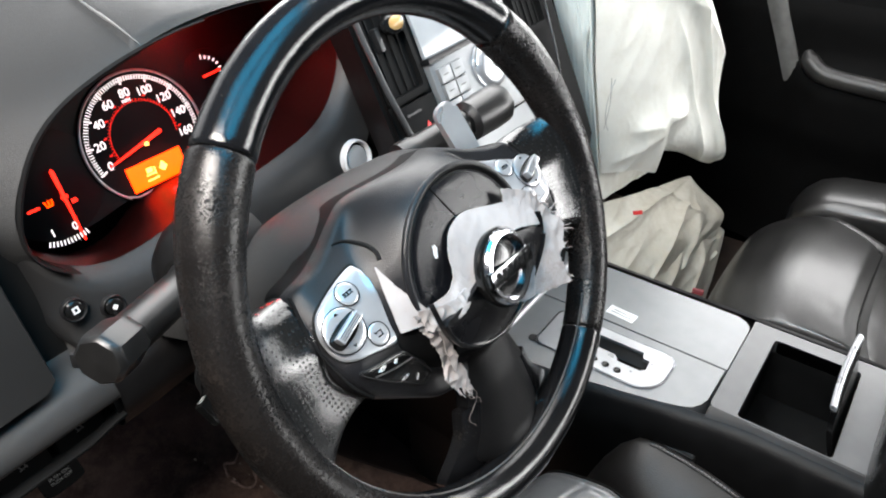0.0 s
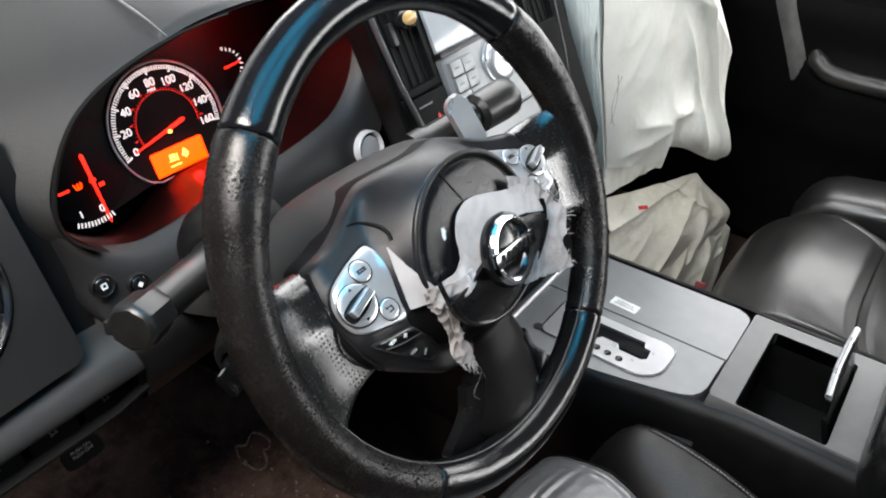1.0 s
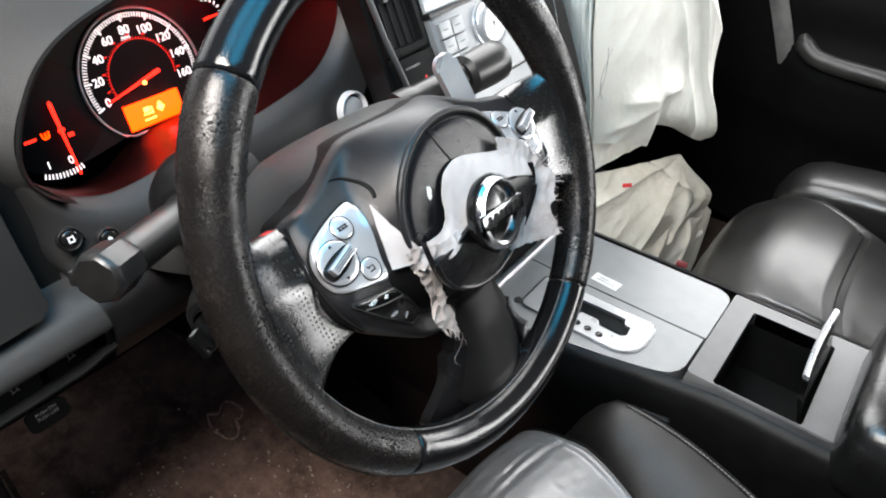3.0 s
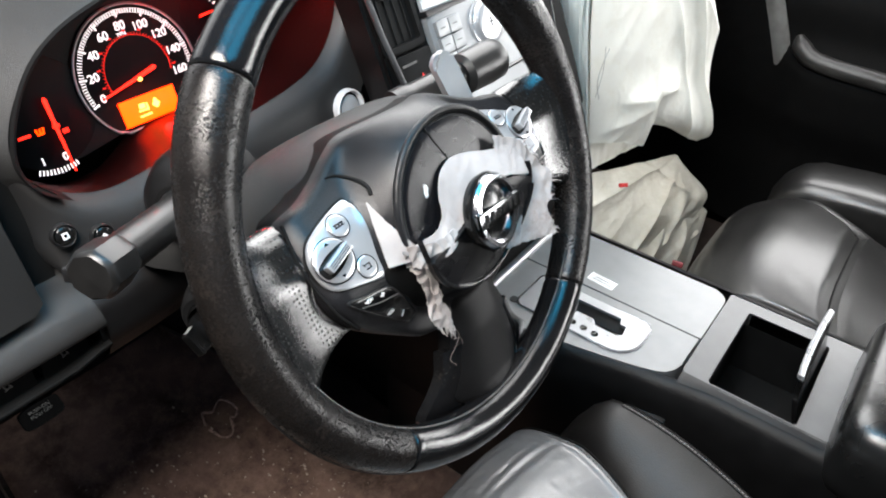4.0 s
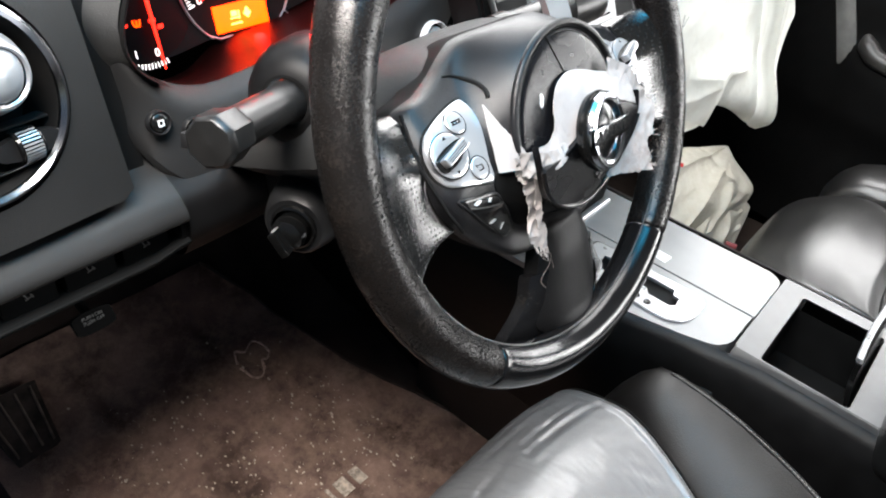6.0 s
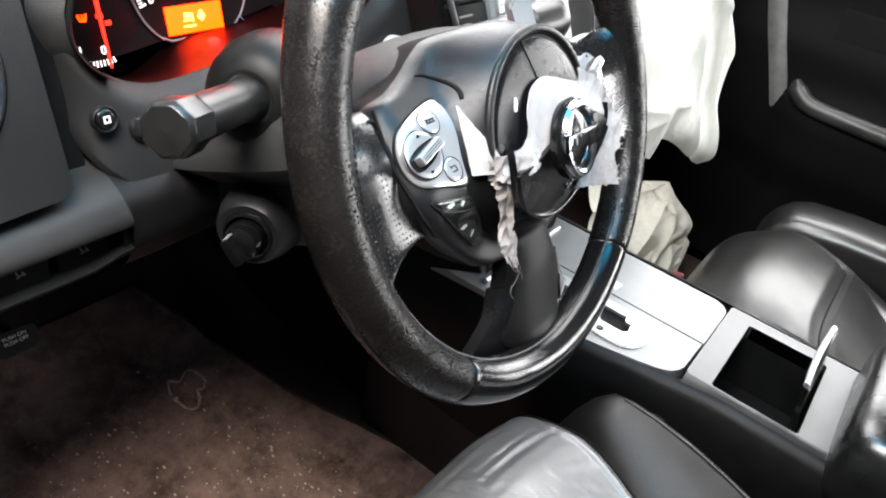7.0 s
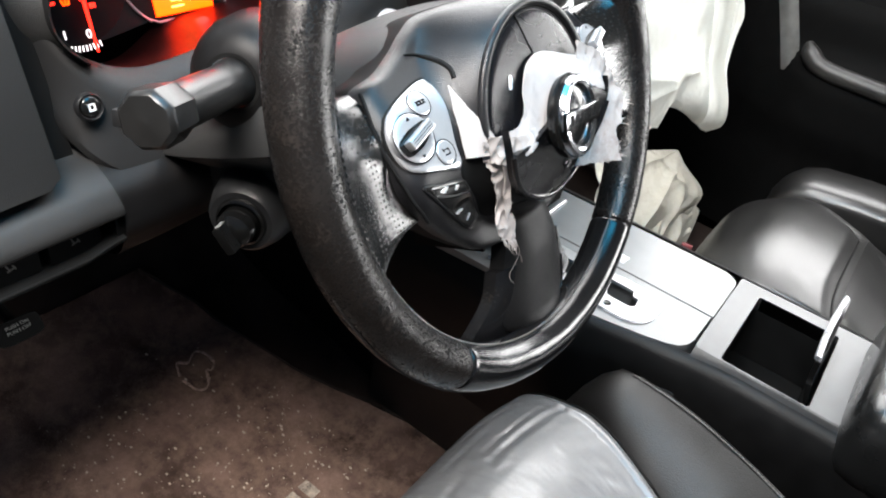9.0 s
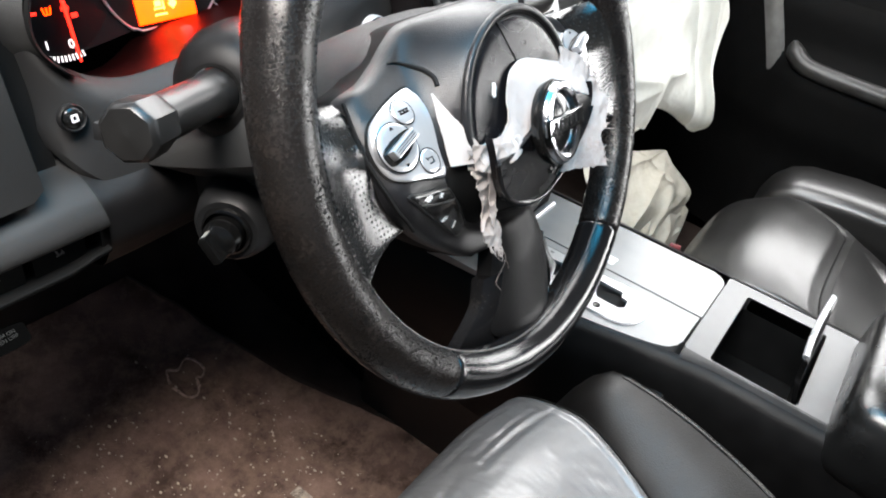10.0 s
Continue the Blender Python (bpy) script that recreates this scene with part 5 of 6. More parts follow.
part("warning_triangle", moved(prism([(-0.0055, -0.004), (0.0055, -0.004), (0.0, 0.0058)], 0, 0.0004, 0), pose(-0.016, 0.002, 0.003)), glow("lit_hazard_red", (0.9, 0.02, 0.02), 0.35), hz)
part("slot_mark", bars([(-0.030, 0.020, 0.022, 0.0022, 0)], 0.0029, 0.0034), TRIM, hz)
pan = part("silver_panel", from_grid([[(x, y, z) for x, z in ((0.012, -0.004), (0.0125, 0.003), (0.016, 0.0055), (0.06, 0.0075), (0.10, 0.008), (0.14, 0.007), (0.168, 0.005), (0.171, -0.004))] for y in (-0.062, -0.058, -0.02, 0.02, 0.053, 0.056)], caps=False), SILVER, stack)
part("screen", box(0.014, 0.168, 0.060, 0.128, -0.004, 0.001, 0.002), SCREEN, stack, "display screen with daylight glare in its colour")
part("screen_sill", box(0.010, 0.172, 0.055, 0.061, -0.004, 0.008, 0.0015), TRIM, stack)
for r in range(3):
    for c in range(2):
        x, y = 0.026 + 0.020 * c, 0.040 - 0.017 * r
        b = part("key", box(x - 0.0092, x + 0.0092, y - 0.0078, y + 0.0078, 0.003, 0.0102, 0.001), SILVER, pan)
        part("key_mark", bars([(x - 0.001, y, 0.008, 0.001, 0)], 0.0102, 0.0104), TRIM, b)
for kx, ky, r in ((0.096, 0.027, 0.022),):
    k = part("rotary_knob", moved(lathe([(r + 0.004, 0.006), (r + 0.0035, 0.0105), (r + 0.001, 0.011), (r, 0.012), (r * 0.97, 0.017), (r * 0.9, 0.018), (r * 0.62, 0.018), (r * 0.58, 0.017), (0.0, 0.017)], 48, False), pose(kx, ky, 0)), SATIN, pan)
    part("knob_cross", bars([(kx, ky, 0.010, 0.0012, 0), (kx, ky, 0.0012, 0.010, 0)], 0.0171, 0.0176), TRIM, k)
part("disc_slot", box(0.045, 0.150, -0.030, -0.026, 0.0055, 0.0088, 0.001), BLACK, pan)
part("small_key", box(0.058, 0.080, -0.010, -0.003, 0.005, 0.0098, 0.001), SILVER, pan)
part("lower_trim", from_grid([[(x, y, z) for y, z in ((-0.060, 0.006), (-0.066, 0.010), (-0.074, 0.010), (-0.082, 0.004))] for x in np.linspace(0.0, 0.19, 10)]), SATIN, stack)

# ---- centre console ----
con = thing("centre_console", "centre console with silver lid and open cup holder", "console")
for cx0, cx1, cy0, cy1, top, bv in ((0.276, 0.530, -0.150, 0.30, 0.372, 0.006), (0.300, 0.520, -0.80, -0.300, 0.405, 0.004), (0.300, 0.322, -0.302, -0.145, 0.405, 0.004), (0.492, 0.520, -0.302, -0.145, 0.405, 0.004), (0.32, 0.494, -0.302, -0.145, 0.315, 0)):
    part("console_block", box(cx0, cx1, cy0, cy1, 0.0, top, bv), TRIM, con)
# Unseen block added to keep side-window light out of the footwell.
part("tunnel", box(0.305, 0.530, 0.303, 0.868, 0.0, 0.60, 0.01), VOID, con)
part("console_flank", from_grid([[(x + 0.014 * smooth(-0.10, -0.20, y) - 0.035 * smooth(-0.12, 0.05, y) * smooth(0.05, 0.35, z), y, z) for x, z in ((0.301, 0.4190), (0.294, 0.4165), (0.285, 0.406), (0.277, 0.37), (0.272, 0.30), (0.285, 0.15), (0.312, 0.0))] for y in np.linspace(-0.80, 0.86, 60)]), mat("console_side_black", (0.0045, 0.0043, 0.0043), 0.42, grain=1000, bump=0.25, voronoi=True, spec=0.20), con)
part("console_far_flank", from_grid([[(x, y, z) for x, z in ((0.508, 0.4195), (0.518, 0.416), (0.527, 0.402), (0.534, 0.37), (0.538, 0.15), (0.538, 0.0))] for y in np.linspace(-0.80, 0.28, 24)]), TRIM, con)
GATE = [(0.357, -0.044), (0.347, -0.047), (0.346, -0.056), (0.330, -0.058), (0.324, -0.052), (0.324, -0.022), (0.333, -0.016), (0.333, 0.008), (0.321, 0.013), (0.321, 0.055), (0.350, 0.058), (0.356, 0.020)]
left_lid = part("gear_panel", holed([(0.3885, -0.138), (0.3885, 0.20), (0.252, 0.20), (0.256, 0.10), (0.268, 0.02), (0.283, -0.05), (0.293, -0.09), (0.301, -0.115), (0.308, -0.127), (0.318, -0.134), (0.330, -0.1375)], [rrect(0.306, 0.366, -0.070, 0.075, 0.01)], 0.372, 0.4205), SILVER, con)
part("bin_lid", prism(rrect(0.3900, 0.4990, -0.140, 0.20, (0.001, 0.020, 0.001, 0.001)), 0.372, 0.4215, 0.0015), SILVER, con, "silver storage bin lid")
gp = part("gear_plate", holed(rrect(0.297, 0.371, -0.083, 0.082, (0.034, 0.016, 0.01, 0.01)), [GATE], 0.4185, 0.4232), SATIN, con)
part("gate_floor", box(0.310, 0.362, -0.066, 0.07, 0.385, 0.390, 0.0), VOID, gp)
part("plate_edge", holed(rrect(0.295, 0.373, -0.0855, 0.085, (0.036, 0.018, 0.01, 0.01)), [rrect(0.2975, 0.3705, -0.0825, 0.0815, (0.034, 0.016, 0.01, 0.01))], 0.4195, 0.4224), CHROME, gp)
for k in range(4):
    part("position_lamp", moved(lathe([(0.0, 0.0004), (0.0036, 0.0004), (0.0044, 0.0010), (0.0050, 0.0)], 18, False), pose(0.3085 + 0.0012 * k, -0.029 + 0.0165 * k, 0.4234)), BLACK, gp)
part("ramp", from_grid([[(x, y, z) for y, z in ((0.195, 0.4195), (0.21, 0.424), (0.23, 0.44), (0.25, 0.48), (0.26, 0.56))] for x in (0.290, 0.40, 0.512)]), SILVER, con)
part("ramp_stop", moved(lathe([(0.0, 0.001), (0.006, 0.001), (0.0065, 0.0)], 20, False), pose(0.302, 0.088, 0.4206)), TRIM, left_lid)
part("rear_rail", tube([(x, 0.124, 0.4245) for x in np.linspace(0.270, 0.470, 12)], 0.0042, 10, True, 0.8), SATIN, con)
cup_o, cup_i = rrect(0.320, 0.504, -0.330, -0.1415, (0.006, 0.006, 0.004, 0.010), 6), rrect(0.3245, 0.482, -0.277, -0.1730, 0.005, 6)
CUP_GREY = mat("satin_grey_trim", (0.118, 0.119, 0.121), 0.38, metal=0.35, vary=0.08, grain=1500, bump=0.0)
part("cup_trim", holed(cup_o, [cup_i], 0.400, 0.4205), CUP_GREY, con)
rows = []
for y in np.linspace(-0.330, -0.1425, 24):
    xf = 0.301 + 0.014 * smooth(-0.10, -0.20, y) - 0.035 * smooth(-0.12, 0.05, y)
    rows.append([(0.3225, y, 0.4206), (xf + 0.004, y, 0.4204), (xf, y, 0.4196), (xf - 0.0035, y, 0.4182)])
part("trim_roll", from_grid(rows), TRIM, con)
part("cup_well", from_grid([[(x + (0.4065 - x) * s, y + (-0.22 - y) * s, z) for x, y in cup_i] for s, z in ((0.0, 0.4195), (0.0, 0.40), (0.02, 0.322), (0.5, 0.318), (0.98, 0.318))], close_v=True), VOID, con)
fl = part("cup_flap", slab([[(x, -0.2850 + 0.027 * math.sin(v * 1.5), 0.372 + 0.095 * v + 0.012 * smooth(0.345, 0.47, x) * v) for v in np.linspace(0, 1, 12)] for x in np.linspace(0.344, 0.470, 10)], 0.006, (0, -1, 0)), BLACK, con, "raised black cup holder flap")
part("chrome_edge", tube([(x, -0.2595 + 0.003 * math.sin((x - 0.344) * 25), 0.470 + 0.012 * smooth(0.345, 0.47, x)) for x in np.linspace(0.346, 0.469, 12)], 0.0044, 12, True, 0.8), SATIN, fl)
part("coin", moved(lathe([(0.0, 0.0015), (0.008, 0.0015), (0.009, 0.0)], 20, False), pose(0.352, -0.245, 0.3195)), SATIN, con, "dull coin in the cup holder")
sticker = tagged(part("sticker", moved(prism(rrect(-0.020, 0.020, -0.009, 0.009, 0.001), 0, 0.0004, 0), pose(0.412, 0.012, 0.4217, 0, 0, 86)), WHITE, None), "small white paper label stuck on the silver lid", "label")
part("print", moved(bars([(0, 0.003, 0.030, 0.0015, 0), (0, -0.002, 0.026, 0.0015, 0)], 0.0005, 0.0007), pose(0.412, 0.012, 0.4217, 0, 0, 86)), SILVER, sticker)
arm = thing("armrest", "padded black leather armrest behind the cup holder", "armrest")
rows = []
for y, s in ((-0.3105, 0.60), (-0.3120, 0.78), (-0.3180, 0.89), (-0.3290, 0.96), (-0.346, 0.99), (-0.38, 1.0), (-0.50, 1.0), (-0.78, 1.0)):
    rows.append([(0.405 + 0.122 * s * math.copysign(abs(math.cos(t)) ** 0.45, math.cos(t)), y, 0.43 + 0.066 * s * math.copysign(abs(math.sin(t)) ** 0.45, math.sin(t))) for t in np.linspace(0, 2 * math.pi, 44, endpoint=False)])
part("pad", from_grid(rows, close_v=True, caps=True), LEATHER_ARM, arm)
part("hinge_bar", tube([(0.325, -0.328, 0.414), (0.485, -0.328, 0.414)], 0.007, 10), VOID, arm)

# ---- seats ----


def crease(x, y, seed):
    if seed == 3:
        d = 0.0
        for ax, ay, bx, by, w in ((0.182, -0.046, 0.053, -0.038, 0.0035), (0.158, -0.030, 0.061, -0.026, 0.0025), (0.181, -0.106, 0.119, -0.086, 0.003), (0.101, -0.113, 0.145, -0.168, 0.003), (0.150, -0.004, 0.085, 0.004, 0.0025), (0.120, 0.004, 0.040, 0.006, 0.0025), (0.085, -0.010, 0.0, -0.004, 0.003), (0.03, -0.025, -0.10, -0.040, 0.004), (0.05, -0.09, -0.10, -0.12, 0.004)):
            k = min(1.0, max(0.0, ((x - ax) * (bx - ax) + (y - ay) * (by - ay)) / ((bx - ax) ** 2 + (by - ay) ** 2)))
            q = math.hypot(x - ax - k * (bx - ax), y - ay - k * (by - ay)) + 0.002 * wob(x, y, 7, 60)
            d -= 0.0012 * math.exp(-(q / w) ** 2) * math.sin(math.pi * min(0.9, max(0.1, k))) - 0.0005 * math.exp(-((q - 2.2 * w) / (1.5 * w)) ** 2)
        fold = max(0.0, 0.30 - abs(wob(x * 0.55 + y * 0.9, y * 0.4 - x * 0.2, 12, 110))) / 0.30
        fine = max(0.0, 0.25 - abs(wob(x * 0.8 - y * 0.5, y * 0.6, 15, 170))) / 0.25
        d -= 0.0006 * fold * smooth(-0.4, 0.5, wob(x, y, 21, 22)) + 0.0003 * fine * smooth(-0.3, 0.5, wob(x, y, 25, 17))
        d -= 0.0017 * max(0.0, 0.30 - abs(wob(x + y * 0.35, y * 0.12, 31, 75))) / 0.30 * smooth(-0.060, -0.005, y) * smooth(0.10, 0.04, x)
        return 1.05 * d + 0.0006 * wob(x, y, seed, 9) + 0.0004 * abs(wob(x * 0.4 - y * 0.2, y, seed + 4, 70))
    return 0.0030 * wob(x * 0.22 + y * 0.15, y, seed, 34) + 0.0022 * abs(wob(x * 0.25 - y * 0.2, y, seed + 4, 75)) + 0.0020 * wob(x, y, seed, 9)


def inner_edge(y):
    """Where the driver's cushion meets the bolster beside the console."""
    return 0.187 - 0.30 * max(0.0, -0.070 - y) - 1.2 * max(0.0, -0.07 - y) ** 2


def outer_edge(y):
    """The stitched crest of that bolster."""
    return 0.255 - 1.3 * max(0.0, -0.105 - y) ** 2 - 7.5 * max(0.0, y + 0.105) ** 2


def bolster_skin():
    """The driver's bolster beside the console, which closes in towards the backrest."""
    rows = []
    ys = [-0.026, -0.028, -0.032, -0.038, -0.046, -0.056, -0.070, -0.088] + list(np.linspace(-0.11, -0.54, 44))
    for y in ys:
        k = math.sqrt(max(0.0, 1 - max(0.0, (y + 0.100) / 0.0745) ** 2))
        e, f = inner_edge(y), outer_edge(y)
        w = f - e
        line = [(e - 0.004, 0.30), (e + 0.001, 0.345), (e + 0.010, 0.362), (e + w * 0.35, 0.380), (e + w * 0.65, 0.392), (f - 0.008, 0.3965), (f, 0.3945), (f + 0.008, 0.386), (f + 0.015, 0.366), (f + 0.018, 0.33), (f + 0.014, 0.18)]
        rows.append([(x, y, 0.16 + (z - 0.16) * k + 0.25 * crease(x, y, 5) * smooth(0.34, 0.38, z)) for x, z in spline(line, 44)])
    return from_grid(rows)


def seat(name, x0, x1, sides, label, seed, ztop, front, seam=None, curved=False):
    """A seat cushion between x0 and x1; sides gives the width of the bolster at either side, or 0 for a rolled edge."""
    cx, w_in = (x0 + x1) / 2, (x1 - x0) / 2
    s = thing(name, label, "car seat", (cx, -0.3, 0))
    inv = Matrix.Translation((-cx, 0.3, 0))
    prof = spline([(front - 0.05, 0.12), (front - 0.012, 0.20), (front, 0.275), (front - 0.012, ztop - 0.026), (front - 0.050, ztop + 0.000), (front - 0.13, ztop + 0.012), (front - 0.30, ztop - 0.004), (front - 0.50, ztop - 0.03)], 140)

    def top(x, y, z):
        q = abs(x) / w_in
        rolled = sides[0 if x < 0 else 1] == 0
        dz = -0.012 * smooth(0.93, 1.0, q) + (0.026 if seam else 0.006) * (1 - q * q) - (0.022 * smooth(0.13, 0.0, front - y) if seam else 0.0)
        if rolled:
            dz -= 0.13 * max(0.0, (q - 0.86) / 0.14) ** 1.8
        if seam:
            lean = math.hypot(1.0, (seam(x + 0.002) - seam(x - 0.002)) / 0.004)
            dz -= 0.014 * math.exp(-((y - seam(x)) / (0.009 * lean)) ** 2) + min(0.080, 0.58 / lean * max(0.0, seam(x) - 0.006 - y)) - 0.002 * smooth(seam(x) - 0.05, seam(x) - 0.005, y) * smooth(seam(x) + 0.09, seam(x) + 0.01, y)
        if curved:
            dz += 0.010 * smooth(0.90, 1.0, q)
            if x > 0:
                x *= inner_edge(y) / 0.187
        return (cx + x, y - (0.018 if curved else 0.035) * q ** 4, z + dz + crease(x, y, seed) * (1.0 if not seam else 0.34))

    rows = [[top(x, y, z) for y, z in prof] for x in np.linspace(-w_in, w_in, 190)]
    part("cushion", moved(from_grid(rows), inv), LEATHER_SHEEN if name == "driver_seat" else LEATHER, s, "creased shiny leather cushion with sheen in its colour" if name == "driver_seat" else "")
    if seam:
        line = []
        for x in np.linspace(-w_in * 0.80, w_in * 0.97, 60):
            y = seam(x)
            line.append(Vector(top(x, y, float(np.interp(-y, [-q[0] for q in prof[60:]], [q[1] for q in prof[60:]])))) + Vector((0, 0.001, 0.0012)))
        part("pad_seam", moved(tube(line, 0.0026, 6), inv), VOID, s)
    for sx, bol in zip((-1, 1), sides):
        if not bol:
            continue
        if curved and sx > 0:
            part("bolster", moved(bolster_skin(), inv), BOLSTER, s)
            part("seam_line", moved(tube([Vector(top(w_in - 0.001, y, z)) + Vector((0.001, 0, 0.0004)) for y, z in prof[40:]], 0.0016, 6), inv), VOID, s)
            for off in (-0.003, -0.0085):
                part("bolster_seam", moved(tube([(outer_edge(y) + off, y, 0.3962 + 0.0006 * (off < -0.004)) for y in np.linspace(-0.102, -0.52, 60)], 0.0006, 5), inv), VOID, s)
            for off, crest in ((0.007, False), (-0.0055, True)):
                st = []
                for k in range(90):
                    y = front - 0.050 - 0.0046 * k - 0.078 * crest
                    pa = []
                    for yy in (y, y - 0.0030):
                        z = float(np.interp(-yy, [-q[0] for q in prof[60:]], [q[1] for q in prof[60:]]))
                        pa.append(Vector((outer_edge(yy) + off, yy, 0.3966)) if crest else Vector(top(w_in - off, yy, z)) + Vector((0, 0, 0.0009)))
                    st.append(tube(pa, 0.0007, 4))
                tagged(part("stitches", moved(join(*st), inv), STITCH, s), kind="stuff")
            continue
        rows = []
        for y, h, k in ((front - 0.062, 0.19, 0.06), (front - 0.052, 0.20, 0.34), (front - 0.044, 0.225, 0.58), (front - 0.038, 0.258, 0.78), (front - 0.040, 0.290, 0.90), (front - 0.050, 0.318, 0.97), (front - 0.068, 0.338, 1.0), (front - 0.10, 0.352, 1.0), (front - 0.18, 0.362, 1.0), (front - 0.30, 0.366, 1.0), (front - 0.52, 0.360, 1.0)):
            r = []
            for t in np.linspace(0, 2 * math.pi, 40, endpoint=False):
                ct, st = math.cos(t), math.sin(t)
                xx = bol / 2 * math.copysign(abs(ct) ** 0.7, ct) * k
                zz = (0.035 if st > 0 else 0.20) * math.copysign(abs(st) ** 0.75, st) * k
                r.append((cx + sx * (w_in + bol / 2 - 0.002) + xx, y - 0.02 * abs(xx) / bol, h + zz + 0.3 * crease(xx, y, seed + 2)))
            rows.append(r)
        part("bolster", moved(from_grid(rows, close_v=True, caps=True), inv), BOLSTER if name == "driver_seat" else LEATHER, s)
        line = [(cx + sx * w_in, y - 0.035, z - 0.006) for y, z in prof[34:]]
        if not seam:
            part("piping", moved(tube(line, 0.0028, 8), inv), LEATHER, s)
            part("seam_line", moved(tube([Vector(top(sx * (w_in - 0.0035), y, z)) + Vector((0, 0, 0.0002)) for y, z in prof[40:]], 0.0015, 6), inv), VOID, s)
        hs, hy = [0.30, 0.335, 0.352, 0.362, 0.366, 0.360], [front - 0.040, front - 0.060, front - 0.10, front - 0.18, front - 0.30, front - 0.52]
        for off, dz in ((-0.007, 0.0), (bol * 0.80, 0.030)) if not seam else ():
            st = []
            for k in range(80):
                y = front - (0.052 if dz == 0 else 0.175) - 0.0050 * k
                if dz == 0:
                    pa = [top(sx * (w_in + off), yy, float(np.interp(-yy, [-q[0] for q in prof[60:]], [q[1] for q in prof[60:]]))) for yy in (y, y - 0.0034)]
                else:
                    pa = [(cx + sx * (w_in + off), yy, float(np.interp(-yy, [-q for q in hy], hs)) + 0.0305) for yy in (y, y - 0.0034)]
                st.append(tube([Vector(q) + Vector((0, 0, 0.0010)) for q in pa], 0.0008, 4))
            tagged(part("stitches", moved(join(*st), inv), STITCH, s), kind="stuff")
    part("seat_base", moved(box(x0 + 0.03, x1 - 0.03, front - 0.52, front - 0.08, 0.0, 0.19, 0.02), inv), VOID, s)
    return s


seat("driver_seat", -0.187, 0.187, (0.098, 0.098), "black leather driver's seat with a glossy creased cushion", 3, 0.358, 0.024, None, True)
seat("passenger_seat", 0.552, 0.945, (0, 0.14), "black leather passenger seat with a seamed front pad", 8, 0.362, -0.040, lambda x: -0.252 + 0.16 * smooth(0.08, 0.21, x))

# ---- burst passenger airbag ----


def ridge(u, v, a, b, w):
    """Height of a fold that runs from a to b on a cloth."""
    k = ((u - a[0]) * (b[0] - a[0]) + (v - a[1]) * (b[1] - a[1])) / ((b[0] - a[0]) ** 2 + (b[1] - a[1]) ** 2)
    e = smooth(-0.25, 0.1, k) * smooth(1.25, 0.9, k)
    d = ((u - a[0]) * (b[1] - a[1]) - (v - a[1]) * (b[0] - a[0])) / math.hypot(b[0] - a[0], b[1] - a[1]) + 0.012 * wob(u, v, a[0], 6)
    return e * (math.exp(-math.sqrt((d / w) ** 2 + 0.01)) if d > 0 else math.exp(-math.sqrt((d / (w * 0.7)) ** 2 + 0.01)))


def cloth(left, right, folds, bulge, out, nu=70, nv=90, fine=0.004, seed=0.0, hem=None):
    """A hanging sheet between two edge lines, with folds (a, b, width, height) and a hem that may lift the lower edge."""
    A, B = spline(left, nv), spline(right, nv)
    o = Vector(out).normalized()
    rows = []
    for i in range(nv):
        v = i / (nv - 1)
        r = []
        for j in range(nu):
            u = j / (nu - 1)
            p = Vector(A[i]) * (1 - u) + Vector(B[i]) * u
            if hem:
                p.z += hem(u) * v ** 3
            h = bulge * math.sin(math.pi * u) ** 0.8 + sum(q[3] * ridge(u, v, q[0], q[1], q[2]) for q in folds)
            edge = min(1.0, 6 * u, 6 * (1 - u))
            h += edge * fine * (1.6 * (0.4 - 2 * abs(wob(u * 1.5 + v, v * 0.8, seed, 3.5))) + 0.7 * (0.4 - 2 * abs(wob(u + v * 0.6, v * 0.7, seed + 2, 9))) + 0.18 * wob(u, v, seed, 40))
            r.append(p + o * h)
        rows.append(r)
    return slab(rows, 0.0012, -o)


TOWARD = (-0.62, -0.72, 0.30)
bag = thing("passenger_airbag", "large burst white passenger airbag hanging from the dashboard", "airbag")
part("front_panel", cloth(
    [(0.52, 0.300, 0.900), (0.545, 0.19, 0.860), (0.55, 0.165, 0.790), (0.556, 0.157, 0.700), (0.575, 0.150, 0.600), (0.600, 0.148, 0.500)],
    [(0.80, 0.300, 0.900), (0.835, 0.165, 0.825), (0.842, 0.112, 0.745), (0.844, 0.074, 0.655), (0.849, 0.058, 0.560), (0.844, 0.034, 0.480), (0.872, 0.054, 0.437)],
    [((0.25, 0.22), (0.98, 0.50), 0.07, 0.026), ((0.10, 0.10), (0.80, 0.34), 0.06, 0.016), ((0.60, 0.50), (0.80, 0.98), 0.040, 0.015), ((0.70, 0.30), (0.98, 0.86), 0.035, 0.020), ((0.25, 0.80), (0.62, 0.74), 0.05, 0.012), ((0.45, 0.05), (0.70, 0.30), 0.05, 0.014), ((0.90, 0.55), (0.97, 1.0), 0.03, 0.007), ((0.15, 0.92), (0.60, 0.72), 0.03, 0.010)],
    0.020, TOWARD, 170, 170, 0.0030, 1.0, lambda u: 0.042 * smooth(0.42, 0.46, u) * smooth(1.02, 0.47, u) + 0.012 * smooth(0.5, 0.2, u)), CLOTH, bag, "creased cream front panel")
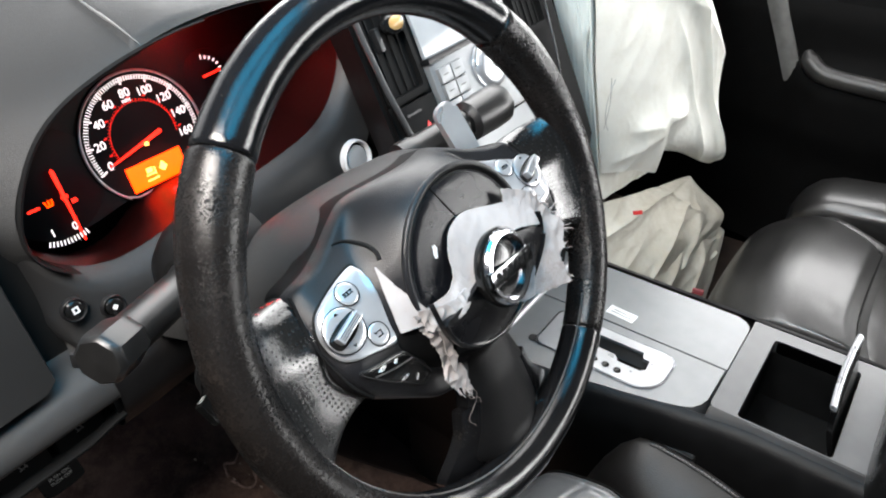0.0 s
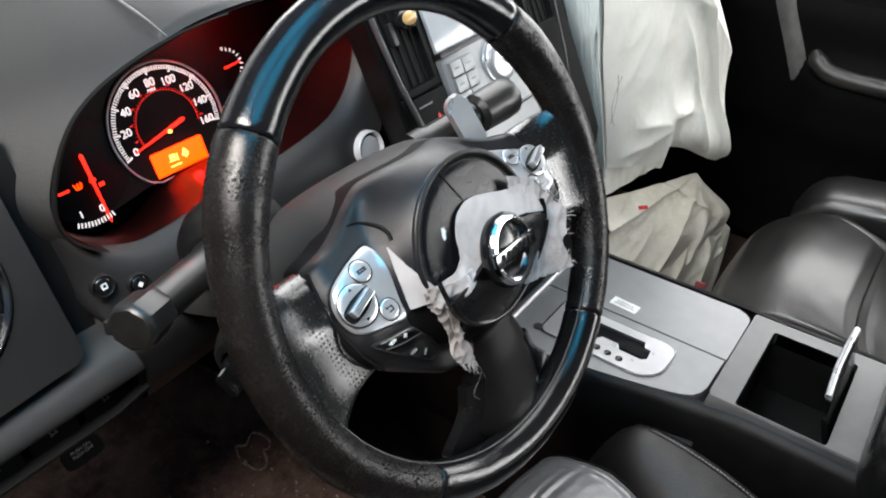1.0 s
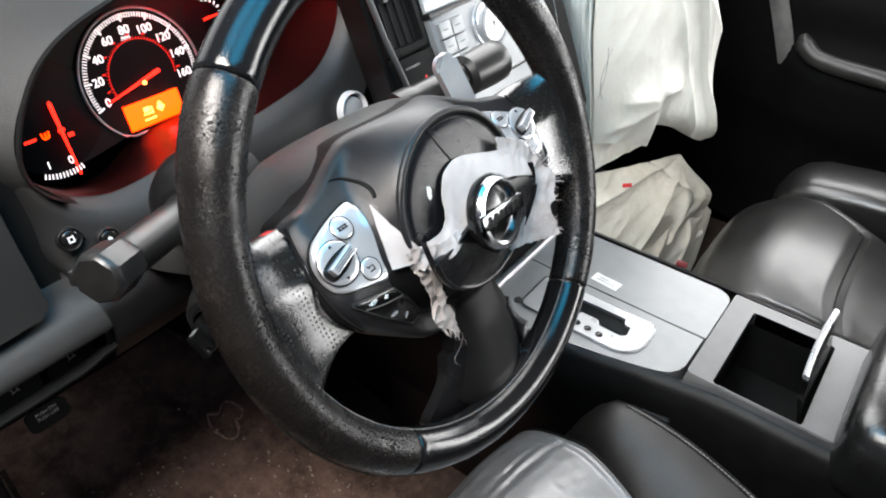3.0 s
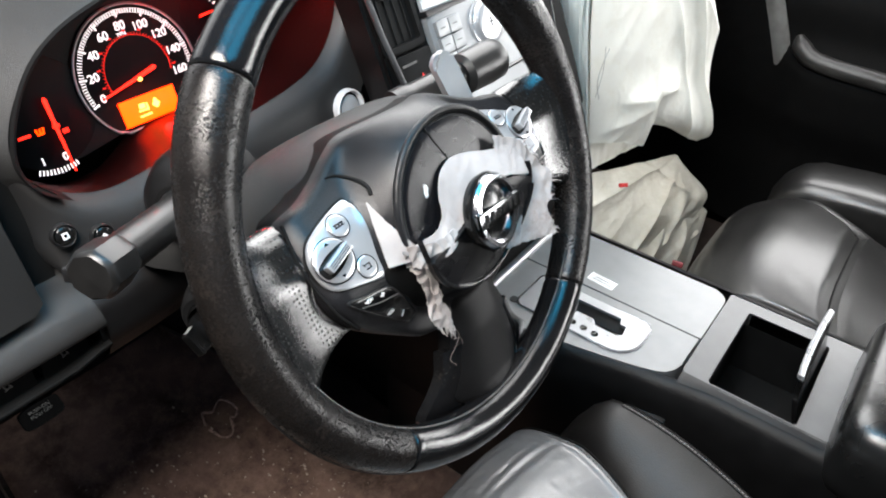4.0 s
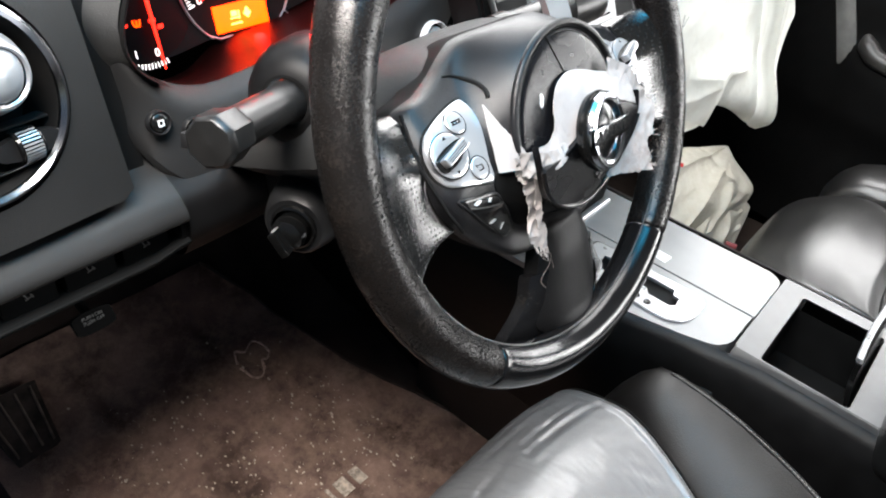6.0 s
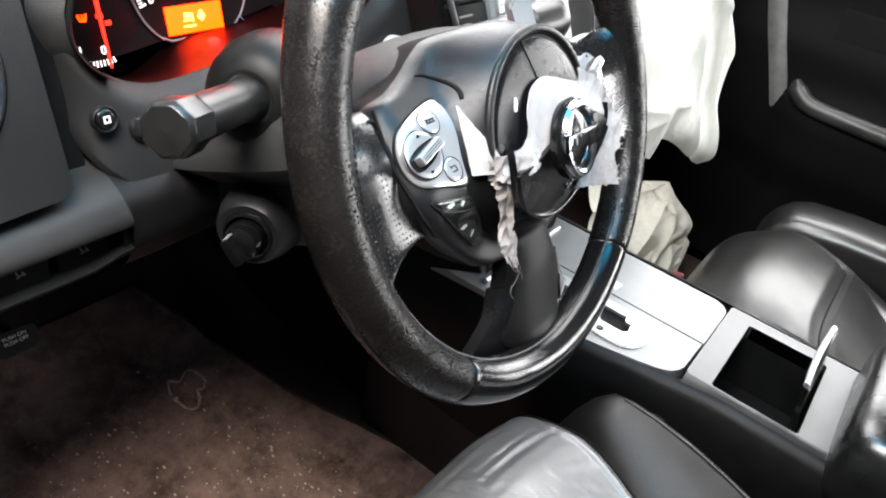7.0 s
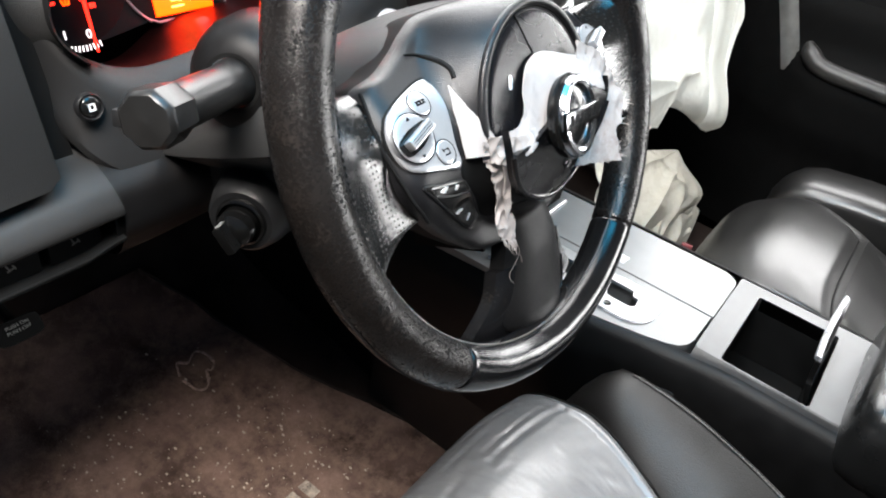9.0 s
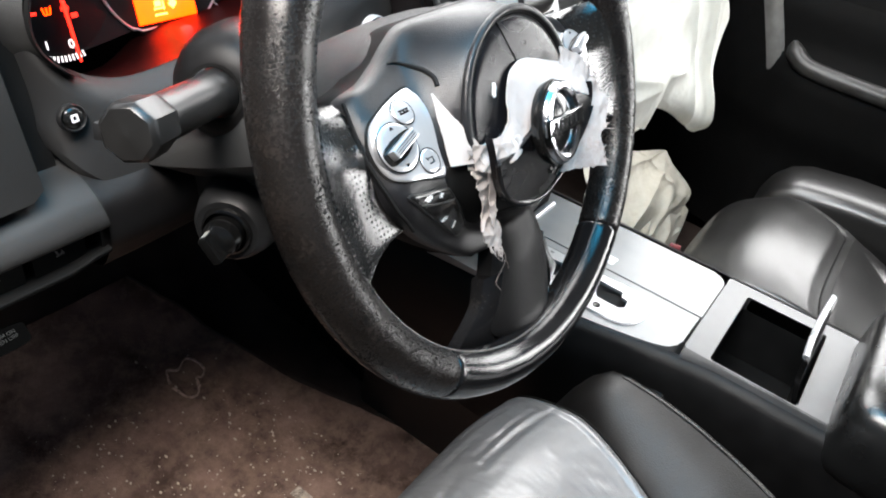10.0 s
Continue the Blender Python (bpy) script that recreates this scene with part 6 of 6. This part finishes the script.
part("rear_panel", cloth(
    [(0.54, 0.300, 0.890), (0.56, 0.20, 0.800), (0.575, 0.178, 0.650), (0.590, 0.168, 0.540), (0.605, 0.158, 0.446)],
    [(0.82, 0.300, 0.880), (0.86, 0.20, 0.780), (0.875, 0.165, 0.650), (0.872, 0.150, 0.520), (0.858, 0.145, 0.410)],
    [((0.1, 0.6), (0.8, 0.95), 0.08, 0.012)], 0.004, TOWARD, 50, 60, 0.004, 4.0), CLOTH, bag)
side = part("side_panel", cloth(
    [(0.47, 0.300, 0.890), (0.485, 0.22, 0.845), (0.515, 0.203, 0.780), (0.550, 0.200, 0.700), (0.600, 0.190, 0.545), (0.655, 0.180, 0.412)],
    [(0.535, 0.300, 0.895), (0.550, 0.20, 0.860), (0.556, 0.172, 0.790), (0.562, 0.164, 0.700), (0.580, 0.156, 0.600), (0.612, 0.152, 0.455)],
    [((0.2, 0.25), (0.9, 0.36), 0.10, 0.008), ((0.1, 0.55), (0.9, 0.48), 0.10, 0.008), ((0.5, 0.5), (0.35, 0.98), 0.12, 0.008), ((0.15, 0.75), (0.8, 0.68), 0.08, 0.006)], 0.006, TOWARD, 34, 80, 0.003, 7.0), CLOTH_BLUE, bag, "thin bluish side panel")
part("printed_arc", join(*[tube([(0.545 + (0.018 if g < 0 else 0.008) * g * math.sin(math.pi * k / 11), 0.1235 + 0.002 * k / 11 + g * 0.003, 0.692 - 0.076 * k / 11) for k in range(12)], 0.0006, 5) for g in (-1, 1)]), PRINT, bag)
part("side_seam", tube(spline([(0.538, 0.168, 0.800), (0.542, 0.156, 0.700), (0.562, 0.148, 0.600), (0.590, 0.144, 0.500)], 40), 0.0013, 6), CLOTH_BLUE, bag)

lowbag = thing("knee_airbag", "crumpled white airbag cloth slumped in the passenger footwell", "airbag")
OUT2 = (-0.55, -0.70, 0.45)
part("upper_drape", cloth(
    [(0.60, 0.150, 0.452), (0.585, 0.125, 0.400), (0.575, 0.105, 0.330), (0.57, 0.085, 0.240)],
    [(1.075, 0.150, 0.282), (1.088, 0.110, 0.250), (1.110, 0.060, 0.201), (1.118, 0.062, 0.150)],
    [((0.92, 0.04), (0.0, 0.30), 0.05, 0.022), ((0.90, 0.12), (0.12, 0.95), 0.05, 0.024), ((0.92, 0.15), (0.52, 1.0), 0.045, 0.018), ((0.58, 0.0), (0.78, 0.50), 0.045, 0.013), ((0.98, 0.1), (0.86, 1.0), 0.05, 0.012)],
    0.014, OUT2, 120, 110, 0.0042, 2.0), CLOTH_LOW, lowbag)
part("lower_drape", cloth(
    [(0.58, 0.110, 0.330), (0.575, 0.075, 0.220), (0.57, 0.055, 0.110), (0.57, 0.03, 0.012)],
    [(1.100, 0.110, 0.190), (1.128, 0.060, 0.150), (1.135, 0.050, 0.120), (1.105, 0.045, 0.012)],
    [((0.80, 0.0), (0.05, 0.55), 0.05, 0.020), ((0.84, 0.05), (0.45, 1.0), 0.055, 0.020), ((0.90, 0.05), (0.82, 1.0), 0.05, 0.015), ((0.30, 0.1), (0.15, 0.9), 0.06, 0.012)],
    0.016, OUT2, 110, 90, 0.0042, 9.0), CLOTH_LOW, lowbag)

# ---- passenger door ----
door = thing("passenger_door", "black passenger door with a grey pull strip", "car door", (1.25, 0, 0))
dinv = Matrix.Translation((-1.25, 0, 0))
rows = []
for y in np.linspace(-1.0, 0.55, 40):
    rows.append([(1.285 - 0.035 * smooth(0.70, 0.60, z) - 0.045 * smooth(0.55, 0.47, z) * smooth(0.06, -0.06, y) + 0.02 * smooth(0.40, 0.30, z), y, z) for z in np.linspace(0.06, 0.80, 46)])
part("door_panel", moved(slab(rows, 0.03, (1, 0, 0)), dinv), DOOR, door)
STRIP = spline([(1.256, 0.140, 0.750), (1.250, 0.094, 0.640), (1.246, 0.051, 0.550), (1.244, 0.016, 0.474)], 24)
part("pull_strip", moved(slab([[(p[0] - 0.004 * math.sin(math.pi * w), p[1] + 0.038 * (w - 0.5), p[2] - 0.004 * (w - 0.5)) for w in np.linspace(0, 1, 7)] for p in STRIP], 0.012, (1, 0, 0)), dinv), mat("grey_door_trim", (0.12, 0.12, 0.115), 0.40), door, "matt grey pull strip")
part("armrest_edge", moved(tube(spline([(1.238, 0.004, 0.545), (1.226, -0.012, 0.524), (1.214, -0.05, 0.509), (1.205, -0.16, 0.506), (1.205, -0.40, 0.500), (1.205, -0.8, 0.505)], 40), [0.006 + 0.0125 * min(1.0, k / 6) for k in range(40)], 14), dinv), DOOR_LEATHER, door)
part("handle_pocket", moved(slab([[(1.262, y, z) for z in np.linspace(0.525, 0.70, 8)] for y in np.linspace(-0.60, -0.02, 8)], 0.004, (1, 0, 0)), dinv), VOID, door)

# ---- odds and ends ----
clip = thing("vent_clip", "oval amber air freshener clipped on the dash vent", "air freshener", m=SM @ pose(-0.018, 0.104, 0.004))
part("clip_body", moved(lathe([(0.0, 0.009), (0.008, 0.0085), (0.0125, 0.006), (0.0135, 0.002), (0.011, -0.003)], 30, False), Matrix.Diagonal((1.15, 0.75, 1, 1))), BLACK, clip)
part("gel", moved(lathe([(0.0, 0.0108), (0.006, 0.0102), (0.0088, 0.0085)], 26, False), Matrix.Diagonal((1.15, 0.75, 1, 1))), mat("amber_gel", (0.40, 0.24, 0.09), 0.2, bump=0.02), clip, "pale amber gel")
tagged(part("red_tag", moved(box(-0.008, 0.008, -0.0035, 0.0035, -0.002, 0.002, 0.001), facing((0.676, 0.104, 0.414), (-0.6, -0.6, 0.5))), RED, None), "small orange-red plastic tag on the slumped airbag cloth", "tag")

tagged(part("red_buckle_tab", moved(box(-0.004, 0.004, -0.008, 0.008, -0.004, 0.004, 0.0012), pose(0.546, -0.050, 0.401, 0, 25, 10)), mat("red_plastic", (0.17, 0.018, 0.022), 0.45), None), "small red plastic tab between console and passenger seat", "buckle")
